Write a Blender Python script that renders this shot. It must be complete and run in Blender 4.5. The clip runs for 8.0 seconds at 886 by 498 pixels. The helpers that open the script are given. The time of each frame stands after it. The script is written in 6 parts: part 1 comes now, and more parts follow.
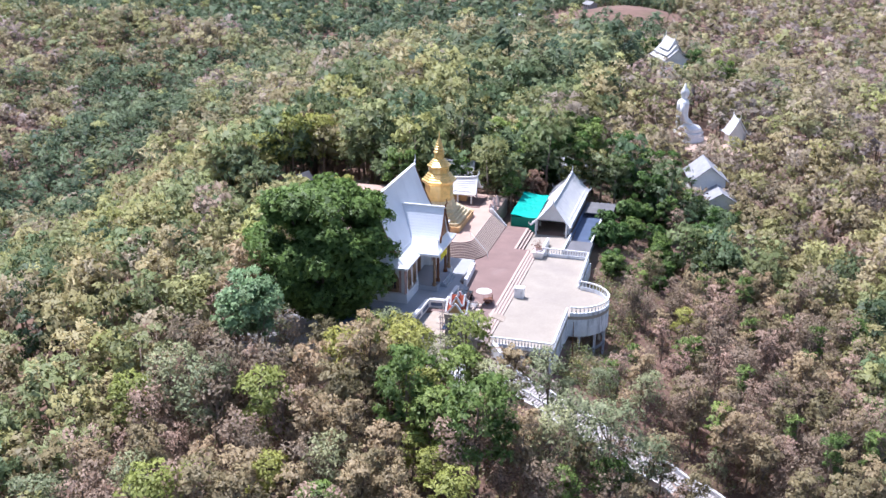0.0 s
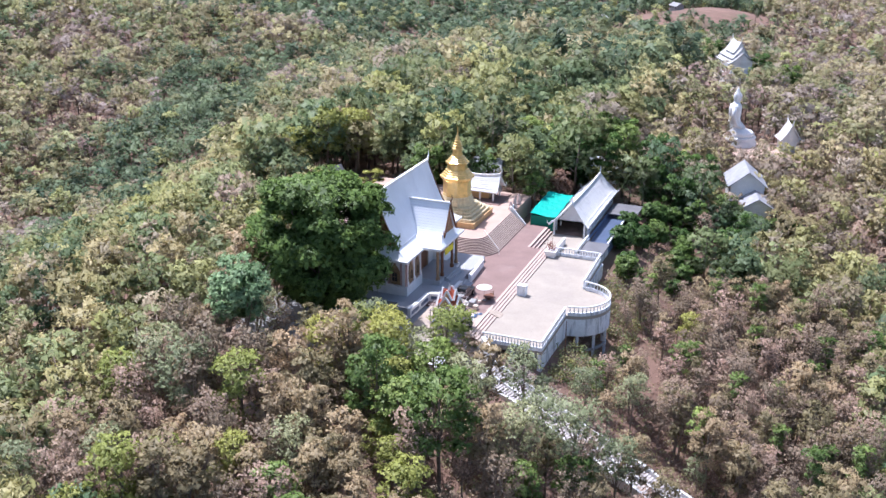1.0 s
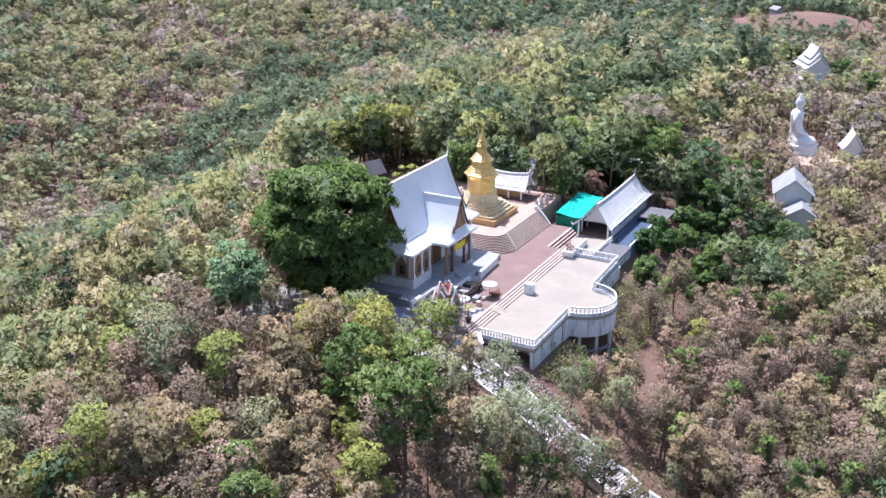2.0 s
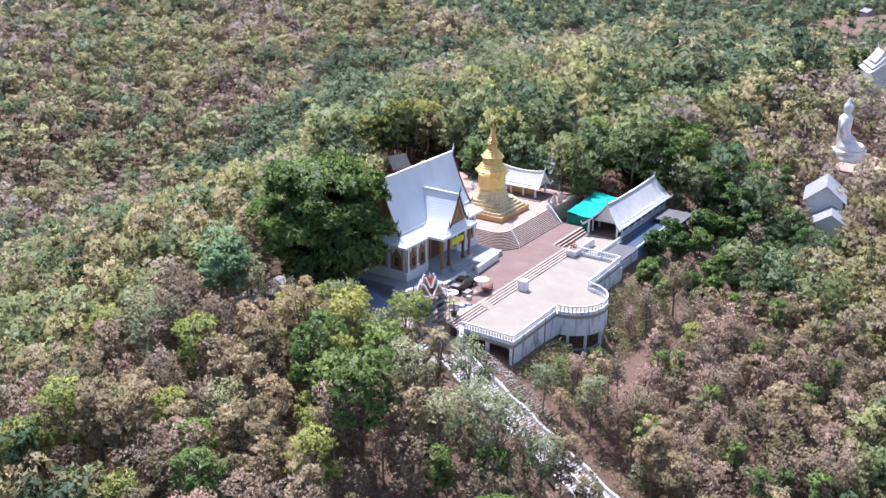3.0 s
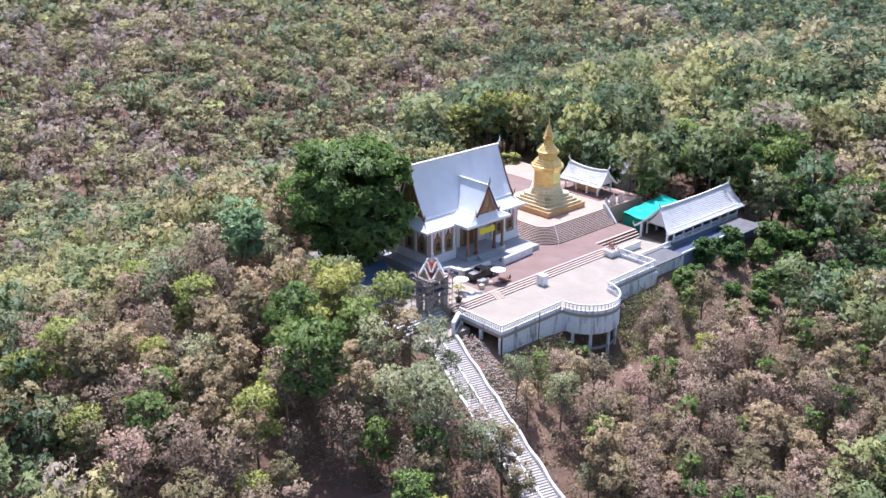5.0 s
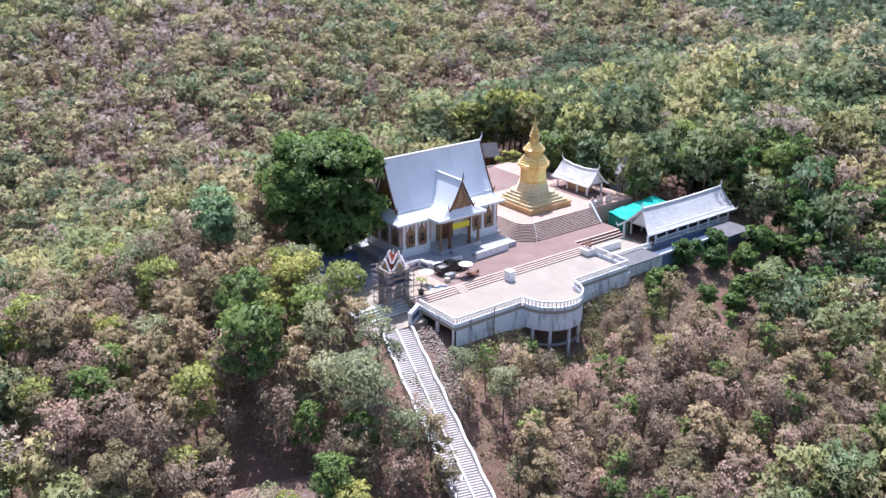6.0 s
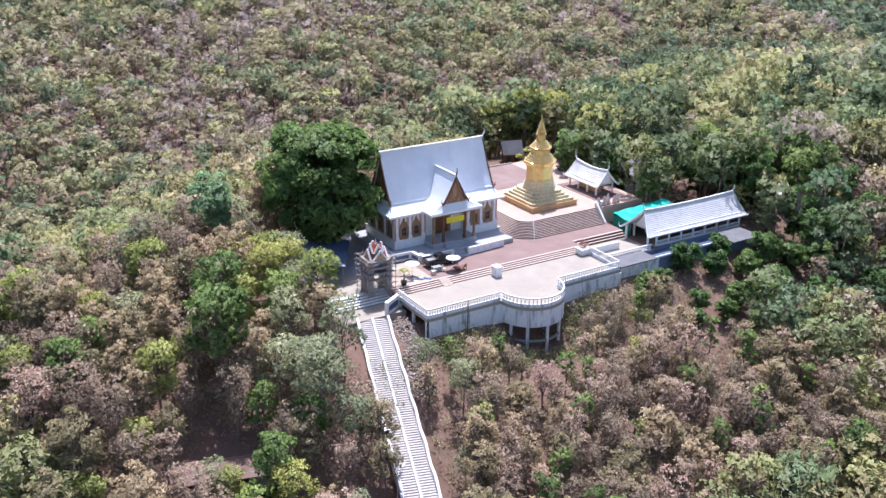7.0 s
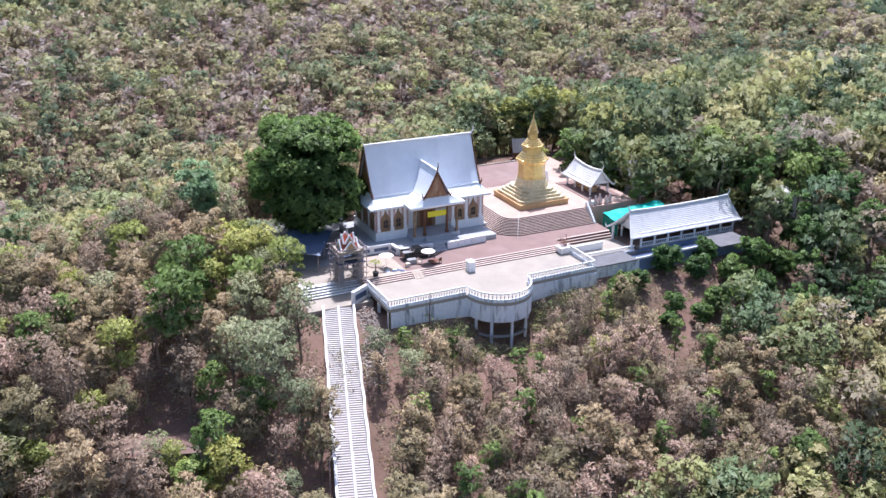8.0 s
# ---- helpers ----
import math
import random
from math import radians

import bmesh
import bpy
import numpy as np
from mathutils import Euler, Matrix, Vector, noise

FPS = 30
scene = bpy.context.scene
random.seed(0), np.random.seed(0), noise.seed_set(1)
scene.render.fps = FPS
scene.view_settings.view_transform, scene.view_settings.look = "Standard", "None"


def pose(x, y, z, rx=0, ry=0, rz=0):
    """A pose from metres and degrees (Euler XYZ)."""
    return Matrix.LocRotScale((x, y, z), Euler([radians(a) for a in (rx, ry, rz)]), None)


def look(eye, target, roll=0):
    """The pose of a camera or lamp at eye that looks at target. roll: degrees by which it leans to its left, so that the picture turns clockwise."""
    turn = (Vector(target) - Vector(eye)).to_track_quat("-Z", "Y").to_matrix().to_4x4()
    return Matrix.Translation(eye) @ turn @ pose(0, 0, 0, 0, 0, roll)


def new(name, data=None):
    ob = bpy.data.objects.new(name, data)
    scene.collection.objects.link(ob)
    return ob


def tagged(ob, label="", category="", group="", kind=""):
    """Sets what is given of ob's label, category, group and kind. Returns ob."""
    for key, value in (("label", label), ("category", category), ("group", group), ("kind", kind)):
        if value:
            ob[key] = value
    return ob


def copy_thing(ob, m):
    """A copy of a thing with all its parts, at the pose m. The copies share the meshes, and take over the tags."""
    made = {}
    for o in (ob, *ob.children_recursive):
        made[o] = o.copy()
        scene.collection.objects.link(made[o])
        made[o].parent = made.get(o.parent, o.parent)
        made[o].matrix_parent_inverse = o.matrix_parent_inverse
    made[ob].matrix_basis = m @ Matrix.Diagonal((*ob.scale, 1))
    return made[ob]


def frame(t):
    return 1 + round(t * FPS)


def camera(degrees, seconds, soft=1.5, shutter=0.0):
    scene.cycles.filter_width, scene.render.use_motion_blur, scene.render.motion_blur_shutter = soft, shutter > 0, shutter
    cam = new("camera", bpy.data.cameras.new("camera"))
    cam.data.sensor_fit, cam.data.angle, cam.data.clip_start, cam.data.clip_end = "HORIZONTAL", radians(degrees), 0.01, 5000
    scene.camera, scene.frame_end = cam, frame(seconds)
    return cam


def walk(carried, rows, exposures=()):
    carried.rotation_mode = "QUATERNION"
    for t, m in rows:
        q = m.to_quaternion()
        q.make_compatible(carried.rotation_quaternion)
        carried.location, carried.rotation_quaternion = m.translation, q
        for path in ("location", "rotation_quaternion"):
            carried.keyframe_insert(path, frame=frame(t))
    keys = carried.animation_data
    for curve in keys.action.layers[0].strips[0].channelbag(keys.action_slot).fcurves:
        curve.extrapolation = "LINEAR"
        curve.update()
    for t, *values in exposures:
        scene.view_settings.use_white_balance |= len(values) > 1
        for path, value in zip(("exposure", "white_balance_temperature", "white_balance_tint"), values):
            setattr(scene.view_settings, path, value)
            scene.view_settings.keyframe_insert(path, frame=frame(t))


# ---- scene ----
cam = camera(47.3, 8.0)
PATH = [
    (0, (-134.646, -26.065, 58.314), (-132.845, -25.552, 57.611), 0.2),
    (0.5, (-133.514, -32.712, 58.359), (-131.742, -32.109, 57.654), 0.2),
    (1, (-132.193, -39.028, 58.422), (-130.453, -38.341, 57.717), 0.3),
    (1.5, (-130.379, -45.723, 58.545), (-128.68, -44.942, 57.838), 0.3),
    (1.7, (-129.516, -48.447, 58.489), (-127.835, -47.625, 57.782), 0.3),
    (3, (-122.434, -65.7, 58.813), (-120.873, -64.672, 58.1), 0.4),
    (3.5, (-119.239, -72.17, 58.912), (-117.754, -71.038, 58.196), 0.3),
    (4, (-115.216, -78.62, 58.961), (-113.802, -77.402, 58.243), 0.2),
    (5.3, (-102.972, -95.429, 59.299), (-101.738, -94.032, 58.575), 0.3),
    (5.5, (-100.742, -98.087, 59.309), (-99.53, -96.671, 58.585), 0.3),
    (6, (-94.796, -104.43, 59.328), (-93.649, -102.961, 58.603), 0.3),
    (6.5, (-88.356, -110.571, 59.347), (-87.295, -109.039, 58.621), 0.4),
    (7, (-81.521, -116.341, 59.356), (-80.545, -114.755, 58.628), 0.4),
    (7.5, (-74.261, -121.918, 59.49), (-73.369, -120.283, 58.761), 0.4),
    (8, (-66.778, -127.238, 59.748), (-65.965, -125.565, 59.015), 0.4),
]
walk(cam, [(t, look(eye, target, roll)) for t, eye, target, roll in PATH], exposures=((0, 0.47, 5800, 19), (8, 0.47, 5800, 19)))

# ---- world, sun and exposure ----
SUN_AZ, SUN_EL = radians(60), radians(64)      # azimuth from +X towards +Y
sun_dir = Vector((math.cos(SUN_EL) * math.cos(SUN_AZ), math.cos(SUN_EL) * math.sin(SUN_AZ), math.sin(SUN_EL)))
world = bpy.data.worlds.new("sky")
scene.world = world
world.use_nodes = True
wn = world.node_tree.nodes
sky = wn.new("ShaderNodeTexSky")
sky.sky_type, sky.sun_disc = "NISHITA", False
sky.sun_elevation, sky.sun_rotation = SUN_EL, math.pi / 2 - SUN_AZ
sky.air_density, sky.dust_density = 1.2, 2.0
wn["Background"].inputs["Strength"].default_value = 0.115
world.node_tree.links.new(sky.outputs["Color"], wn["Background"].inputs["Color"])
sun_data = bpy.data.lights.new("sun", "SUN")
sun_data.energy, sun_data.angle, sun_data.color = 4.9, radians(0.5), (1.0, 0.965, 0.93)
sun = new("sun", sun_data)
sun.rotation_euler = sun_dir.to_track_quat("Z", "Y").to_euler()
sun.location = sun_dir * 300


# ---- materials ----
def material(name, base, rough=0.8, metal=0.0, var=0.15, scale=1.5, fine=12.0, bump=0.15, stain=None, stain_amt=0.0, spec=0.3, per_object=0.0):
    """A painted, cast or natural surface: broad and fine variation of its colour, blotches of a second colour, fine relief."""
    mat = bpy.data.materials.new(name)
    mat.use_nodes = True
    n, l = mat.node_tree.nodes, mat.node_tree.links
    b = n["Principled BSDF"]
    b.inputs["Roughness"].default_value, b.inputs["Metallic"].default_value = rough, metal
    b.inputs["Specular IOR Level"].default_value = spec
    co = n.new("ShaderNodeTexCoord")
    geo = n.new("ShaderNodeNewGeometry")
    broad, grain = n.new("ShaderNodeTexNoise"), n.new("ShaderNodeTexNoise")
    for tex, s in ((broad, scale), (grain, fine)):
        tex.inputs["Scale"].default_value, tex.inputs["Detail"].default_value = s, 4
        l.new(geo.outputs["Position"], tex.inputs["Vector"])
    add = n.new("ShaderNodeMath")
    add.operation = "MULTIPLY_ADD"
    l.new(grain.outputs["Fac"], add.inputs[0])
    add.inputs[1].default_value = 0.5
    l.new(broad.outputs["Fac"], add.inputs[2])
    ramp = n.new("ShaderNodeMapRange")
    ramp.inputs["From Min"].default_value, ramp.inputs["From Max"].default_value = 0.45, 1.05
    ramp.inputs["To Min"].default_value, ramp.inputs["To Max"].default_value = 1 - var, 1 + var
    l.new(add.outputs[0], ramp.inputs["Value"])
    value = ramp.outputs[0]
    if per_object:
        info = n.new("ShaderNodeObjectInfo")
        rnd = n.new("ShaderNodeMapRange")
        rnd.inputs["To Min"].default_value, rnd.inputs["To Max"].default_value = 1 - per_object, 1 + per_object
        l.new(info.outputs["Random"], rnd.inputs["Value"])
        mul = n.new("ShaderNodeMath")
        mul.operation = "MULTIPLY"
        l.new(value, mul.inputs[0])
        l.new(rnd.outputs[0], mul.inputs[1])
        value = mul.outputs[0]
    tint = n.new("ShaderNodeVectorMath")
    tint.operation = "SCALE"
    tint.inputs[0].default_value = base
    l.new(value, tint.inputs["Scale"])
    colour = tint.outputs[0]
    if stain:
        blot = n.new("ShaderNodeTexNoise")
        blot.inputs["Scale"].default_value, blot.inputs["Detail"].default_value = scale * 0.45, 6
        blot.inputs["Roughness"].default_value = 0.65
        stretch = n.new("ShaderNodeVectorMath")
        stretch.operation = "MULTIPLY"
        stretch.inputs[1].default_value = (1, 1, 0.18)
        l.new(geo.outputs["Position"], stretch.inputs[0])
        l.new(stretch.outputs[0], blot.inputs["Vector"])
        cut = n.new("ShaderNodeMapRange")
        cut.inputs["From Min"].default_value, cut.inputs["From Max"].default_value = 0.52, 0.72
        cut.inputs["To Max"].default_value = stain_amt
        l.new(blot.outputs["Fac"], cut.inputs["Value"])
        mix = n.new("ShaderNodeMix")
        mix.data_type = "RGBA"
        l.new(cut.outputs[0], mix.inputs["Factor"])
        l.new(colour, mix.inputs["A"])
        mix.inputs["B"].default_value = (*stain, 1)
        colour = mix.outputs["Result"]
    l.new(colour, b.inputs["Base Color"])
    if bump:
        bp = n.new("ShaderNodeBump")
        bp.inputs["Strength"].default_value, bp.inputs["Distance"].default_value = bump, 0.05
        l.new(grain.outputs["Fac"], bp.inputs["Height"])
        l.new(bp.outputs[0], b.inputs["Normal"])
    return mat


def leaf_material(name, dark, light, spread=0.35, attribute="", fine=4.5):
    """Foliage: each leaf clump its own shade between two colours, each tree its own; light shines through a little."""
    mat = bpy.data.materials.new(name)
    mat.use_nodes = True
    n, l = mat.node_tree.nodes, mat.node_tree.links
    n.remove(n["Principled BSDF"])
    geo = n.new("ShaderNodeNewGeometry")
    mix = n.new("ShaderNodeMix")
    mix.data_type = "RGBA"
    l.new(geo.outputs["Random Per Island"], mix.inputs["Factor"])
    if attribute:
        a = n.new("ShaderNodeAttribute")
        a.attribute_name = attribute
        ramps = []
        for stops in (dark, light):
            r = n.new("ShaderNodeValToRGB")
            r.color_ramp.interpolation = "LINEAR"
            while len(r.color_ramp.elements) < len(stops):
                r.color_ramp.elements.new(0.5)
            for i, (e, c) in enumerate(zip(r.color_ramp.elements, stops)):
                e.position, e.color = i / (len(stops) - 1), (*c, 1)
            l.new(a.outputs["Fac"], r.inputs["Fac"])
            ramps.append(r.outputs["Color"])
        l.new(ramps[0], mix.inputs["A"])
        l.new(ramps[1], mix.inputs["B"])
        own = n.new("ShaderNodeAttribute")
        own.attribute_name = "shade"
        lift = n.new("ShaderNodeVectorMath")
        lift.operation = "SCALE"
        l.new(mix.outputs["Result"], lift.inputs[0])
        l.new(own.outputs["Fac"], lift.inputs["Scale"])
        colour = lift.outputs[0]
    else:
        mix.inputs["A"].default_value, mix.inputs["B"].default_value = (*dark, 1), (*light, 1)
        info = n.new("ShaderNodeObjectInfo")
        hsv = n.new("ShaderNodeHueSaturation")
        r = n.new("ShaderNodeMapRange")
        r.inputs["To Min"].default_value, r.inputs["To Max"].default_value = 1 - spread, 1 + spread
        l.new(info.outputs["Random"], r.inputs["Value"])
        l.new(r.outputs[0], hsv.inputs["Value"])
        r2 = n.new("ShaderNodeMapRange")
        r2.inputs["To Min"].default_value, r2.inputs["To Max"].default_value = 0.52, 0.48
        l.new(info.outputs["Random"], r2.inputs["Value"])
        l.new(r2.outputs[0], hsv.inputs["Hue"])
        l.new(mix.outputs["Result"], hsv.inputs["Color"])
        colour = hsv.outputs["Color"]
    d, tr, g = n.new("ShaderNodeBsdfDiffuse"), n.new("ShaderNodeBsdfTranslucent"), n.new("ShaderNodeBsdfGlossy")
    g.inputs["Roughness"].default_value = 0.5
    m1, m2 = n.new("ShaderNodeMixShader"), n.new("ShaderNodeMixShader")
    m1.inputs[0].default_value, m2.inputs[0].default_value = 0.3, 0.02
    l.new(colour, d.inputs["Color"])
    l.new(colour, tr.inputs["Color"])
    l.new(d.outputs[0], m1.inputs[1])
    l.new(tr.outputs[0], m1.inputs[2])
    l.new(m1.outputs[0], m2.inputs[1])
    l.new(g.outputs[0], m2.inputs[2])
    # gaps between the leaves of a clump
    gaps, cut, hole, see = n.new("ShaderNodeTexVoronoi"), n.new("ShaderNodeMath"), n.new("ShaderNodeBsdfTransparent"), n.new("ShaderNodeMixShader")
    gaps.inputs["Scale"].default_value = fine
    l.new(geo.outputs["Position"], gaps.inputs["Vector"])
    cut.operation = "GREATER_THAN"
    cut.inputs[1].default_value = 0.6
    l.new(gaps.outputs["Distance"], cut.inputs[0])
    l.new(cut.outputs[0], see.inputs[0])
    l.new(m2.outputs[0], see.inputs[1])
    l.new(hole.outputs[0], see.inputs[2])
    l.new(see.outputs[0], n["Material Output"].inputs["Surface"])
    return mat


WHITE = material("white_paint", (0.83, 0.83, 0.825), 0.6, var=0.05, stain=(0.6, 0.59, 0.56), stain_amt=0.3)
STAINED = material("weathered_white_paint", (0.84, 0.86, 0.89), 0.7, var=0.1, scale=2.6, stain=(0.2, 0.215, 0.24), stain_amt=0.95)
ROOF_WHITE = material("pale_roof_tile", (0.86, 0.895, 0.935), 0.38, var=0.05, scale=0.6, fine=6, spec=0.5, stain=(0.58, 0.61, 0.67), stain_amt=0.3)
ROOF_GREY = material("whitewashed_roof_tile", (0.66, 0.66, 0.66), 0.6, var=0.1, scale=0.8, fine=5, stain=(0.42, 0.42, 0.42), stain_amt=0.5)
GOLD = material("gold_paint", (0.84, 0.60, 0.23), 0.32, metal=0.6, var=0.18, scale=1.6, fine=9, stain=(0.86, 0.72, 0.45), stain_amt=0.6, spec=0.5)
GOLD_PALE = material("pale_gold_mosaic", (0.78, 0.67, 0.45), 0.35, metal=0.35, var=0.22, scale=2.0, fine=10, stain=(0.6, 0.45, 0.2), stain_amt=0.7, spec=0.5)
GOLD_DARK = material("old_gold_carving", (0.27, 0.175, 0.10), 0.55, metal=0.15, var=0.5, scale=4, fine=16, bump=0.6, stain=(0.48, 0.33, 0.24), stain_amt=0.8)
ORANGE = material("ochre_plinth", (0.56, 0.36, 0.17), 0.6, var=0.12, stain=(0.7, 0.5, 0.3), stain_amt=0.5)
CREAM = material("cream_marble_tile", (0.66, 0.55, 0.46), 0.6, var=0.08, scale=0.5)
PINK = material("pinkish_paving", (0.50, 0.355, 0.285), 0.7, var=0.12, scale=0.4, stain=(0.54, 0.43, 0.365), stain_amt=0.6)
PLAZA = material("worn_red_paving", (0.255, 0.17, 0.15), 0.75, var=0.18, scale=0.3, stain=(0.33, 0.25, 0.225), stain_amt=0.7)
RISER = material("dark_red_riser", (0.12, 0.063, 0.056), 0.7, var=0.15)
TREAD = material("pale_tread", (0.54, 0.425, 0.365), 0.7, var=0.1)
STEP_WHITE = material("white_stair_concrete", (0.49, 0.455, 0.435), 0.8, var=0.12, scale=0.5, stain=(0.48, 0.42, 0.39), stain_amt=0.5)
STEP_EDGE = material("grey_mauve_riser", (0.60, 0.54, 0.51), 0.8, var=0.2)
PINKISH = material("rose_plaster", (0.52, 0.36, 0.32), 0.6, var=0.2, scale=2.5, stain=(0.62, 0.5, 0.42), stain_amt=0.6)
PAINT_MIX = material("painted_guardian", (0.62, 0.48, 0.44), 0.5, var=0.2, scale=4)
CONCRETE = material("pale_concrete", (0.385, 0.34, 0.285), 0.85, var=0.14, scale=0.25, fine=4, stain=(0.30, 0.265, 0.235), stain_amt=0.6)
SAND = material("sandy_rubble", (0.45, 0.375, 0.305), 0.9, var=0.2, scale=0.7, stain=(0.42, 0.33, 0.26), stain_amt=0.6)
GREY = material("grey_concrete", (0.33, 0.33, 0.33), 0.85, var=0.15, scale=0.5, stain=(0.2, 0.2, 0.19), stain_amt=0.6)
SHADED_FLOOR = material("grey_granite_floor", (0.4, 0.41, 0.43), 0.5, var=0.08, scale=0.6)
DARKWOOD = material("dark_carved_wood", (0.16, 0.07, 0.035), 0.6, var=0.3, scale=4, fine=14, bump=0.4)
GABLE = material("carved_red_gold_gable", (0.30, 0.165, 0.095), 0.5, metal=0.1, var=0.5, scale=5, fine=16, bump=0.6, stain=(0.6, 0.46, 0.3), stain_amt=0.8)
DARK = material("dark_opening", (0.03, 0.03, 0.035), 0.4, var=0.2)
TARP = material("teal_shade_net", (0.0, 0.42, 0.33), 0.6, var=0.12, scale=0.8, fine=7)
NET = material("dark_green_net", (0.01, 0.2, 0.13), 0.7, var=0.15, scale=0.8, fine=9)
BLUE_METAL = material("blue_grey_sheet_roof", (0.11, 0.15, 0.24), 0.4, metal=0.2, var=0.15, scale=0.6)
# blue-grey carries the shade on the service wing's wall
SHADE_BLUE_WALL = material("shade_blue_wall", (0.16, 0.22, 0.34), 0.6, var=0.1)
YELLOW = material("yellow_cloth", (0.75, 0.66, 0.04), 0.8, var=0.08)
RED = material("red_tile", (0.5, 0.13, 0.07), 0.5, var=0.2, scale=3)
STEEL = material("rusty_scaffold_steel", (0.36, 0.31, 0.31), 0.6, metal=0.3, var=0.3, scale=3, stain=(0.26, 0.14, 0.09), stain_amt=0.7)
CAR_BLACK = material("black_car_paint", (0.015, 0.017, 0.022), 0.2, var=0.1, bump=0, spec=0.6)
GLASS_DARK = material("tinted_glass", (0.02, 0.025, 0.03), 0.08, var=0.05, bump=0, spec=0.8)
RUBBER = material("rubber", (0.02, 0.02, 0.02), 0.9, var=0.1)
CLOTH_WHITE = material("white_canvas", (0.8, 0.78, 0.72), 0.8, var=0.05)
# brown of the disc that stands for the parasol's shadow
PARASOL_SHADOW = material("parasol_shadow_brown", (0.2, 0.09, 0.06), 0.8, var=0.15)
BARK = material("grey_brown_bark", (0.24, 0.19, 0.15), 0.9, var=0.3, scale=2, fine=10, bump=0.4, per_object=0.3)
STATUE_WHITE = material("white_plaster", (0.88, 0.88, 0.88), 0.55, var=0.05, stain=(0.6, 0.6, 0.58), stain_amt=0.3)
RUST = material("rusty_sheet_roof", (0.22, 0.135, 0.105), 0.7, var=0.25, scale=0.8, stain=(0.3, 0.27, 0.25), stain_amt=0.7)
EARTH = material("forest_floor", (0.21, 0.132, 0.10), 0.95, var=0.3, scale=0.12, fine=1.3, bump=0.5, stain=(0.14, 0.12, 0.07), stain_amt=0.7)

LEAF_OLIVE = leaf_material("dry_olive_leaves", (0.29, 0.235, 0.13), (0.46, 0.375, 0.21))
LEAF_GREEN = leaf_material("green_leaves", (0.10, 0.17, 0.04), (0.29, 0.39, 0.11))
LEAF_LIME = leaf_material("yellow_green_leaves", (0.25, 0.285, 0.065), (0.45, 0.475, 0.14), 0.15)
LEAF_DARK = leaf_material("dark_green_leaves", (0.04, 0.085, 0.02), (0.19, 0.31, 0.08), 0.25)
LEAF_BROWN = leaf_material("withered_brown_leaves", (0.28, 0.205, 0.145), (0.48, 0.36, 0.26))
LEAF_TEAL = leaf_material("grey_green_leaves", (0.21, 0.24, 0.125), (0.43, 0.46, 0.25), 0.2)
LEAF_AQUA = leaf_material("blue_green_leaves", (0.14, 0.25, 0.11), (0.36, 0.50, 0.26), 0.1)
LEAF_RED = leaf_material("rust_red_leaves", (0.22, 0.12, 0.085), (0.40, 0.24, 0.18), 0.2)
# forest tint: withered, grey-brown, dry olive, olive green, green, dark green, yellow-green
WOODS = ((0.37, 0.265, 0.195), (0.39, 0.33, 0.255), (0.44, 0.375, 0.19), (0.38, 0.375, 0.155), (0.22, 0.28, 0.13), (0.09, 0.15, 0.075), (0.43, 0.435, 0.15))


def shades(colours, k, hue):
    return tuple(tuple(k * c * h for c, h in zip(rgb, hue)) for rgb in colours)


LEAF_WOODS = leaf_material("mixed_dry_forest_leaves", shades(WOODS, 0.76, (1, 1, 1)), shades(WOODS, 1.1, (1, 1, 1)), attribute="tint", fine=3.4)
# extra blue in these leaf colours stands in for haze over the distance
LEAF_FAR_HAZE = leaf_material("far_leaves_haze_tinted", shades(WOODS, 0.76, (1, 1, 1.16)), shades(WOODS, 1.08, (1, 1, 1.16)), attribute="tint", fine=2.2)


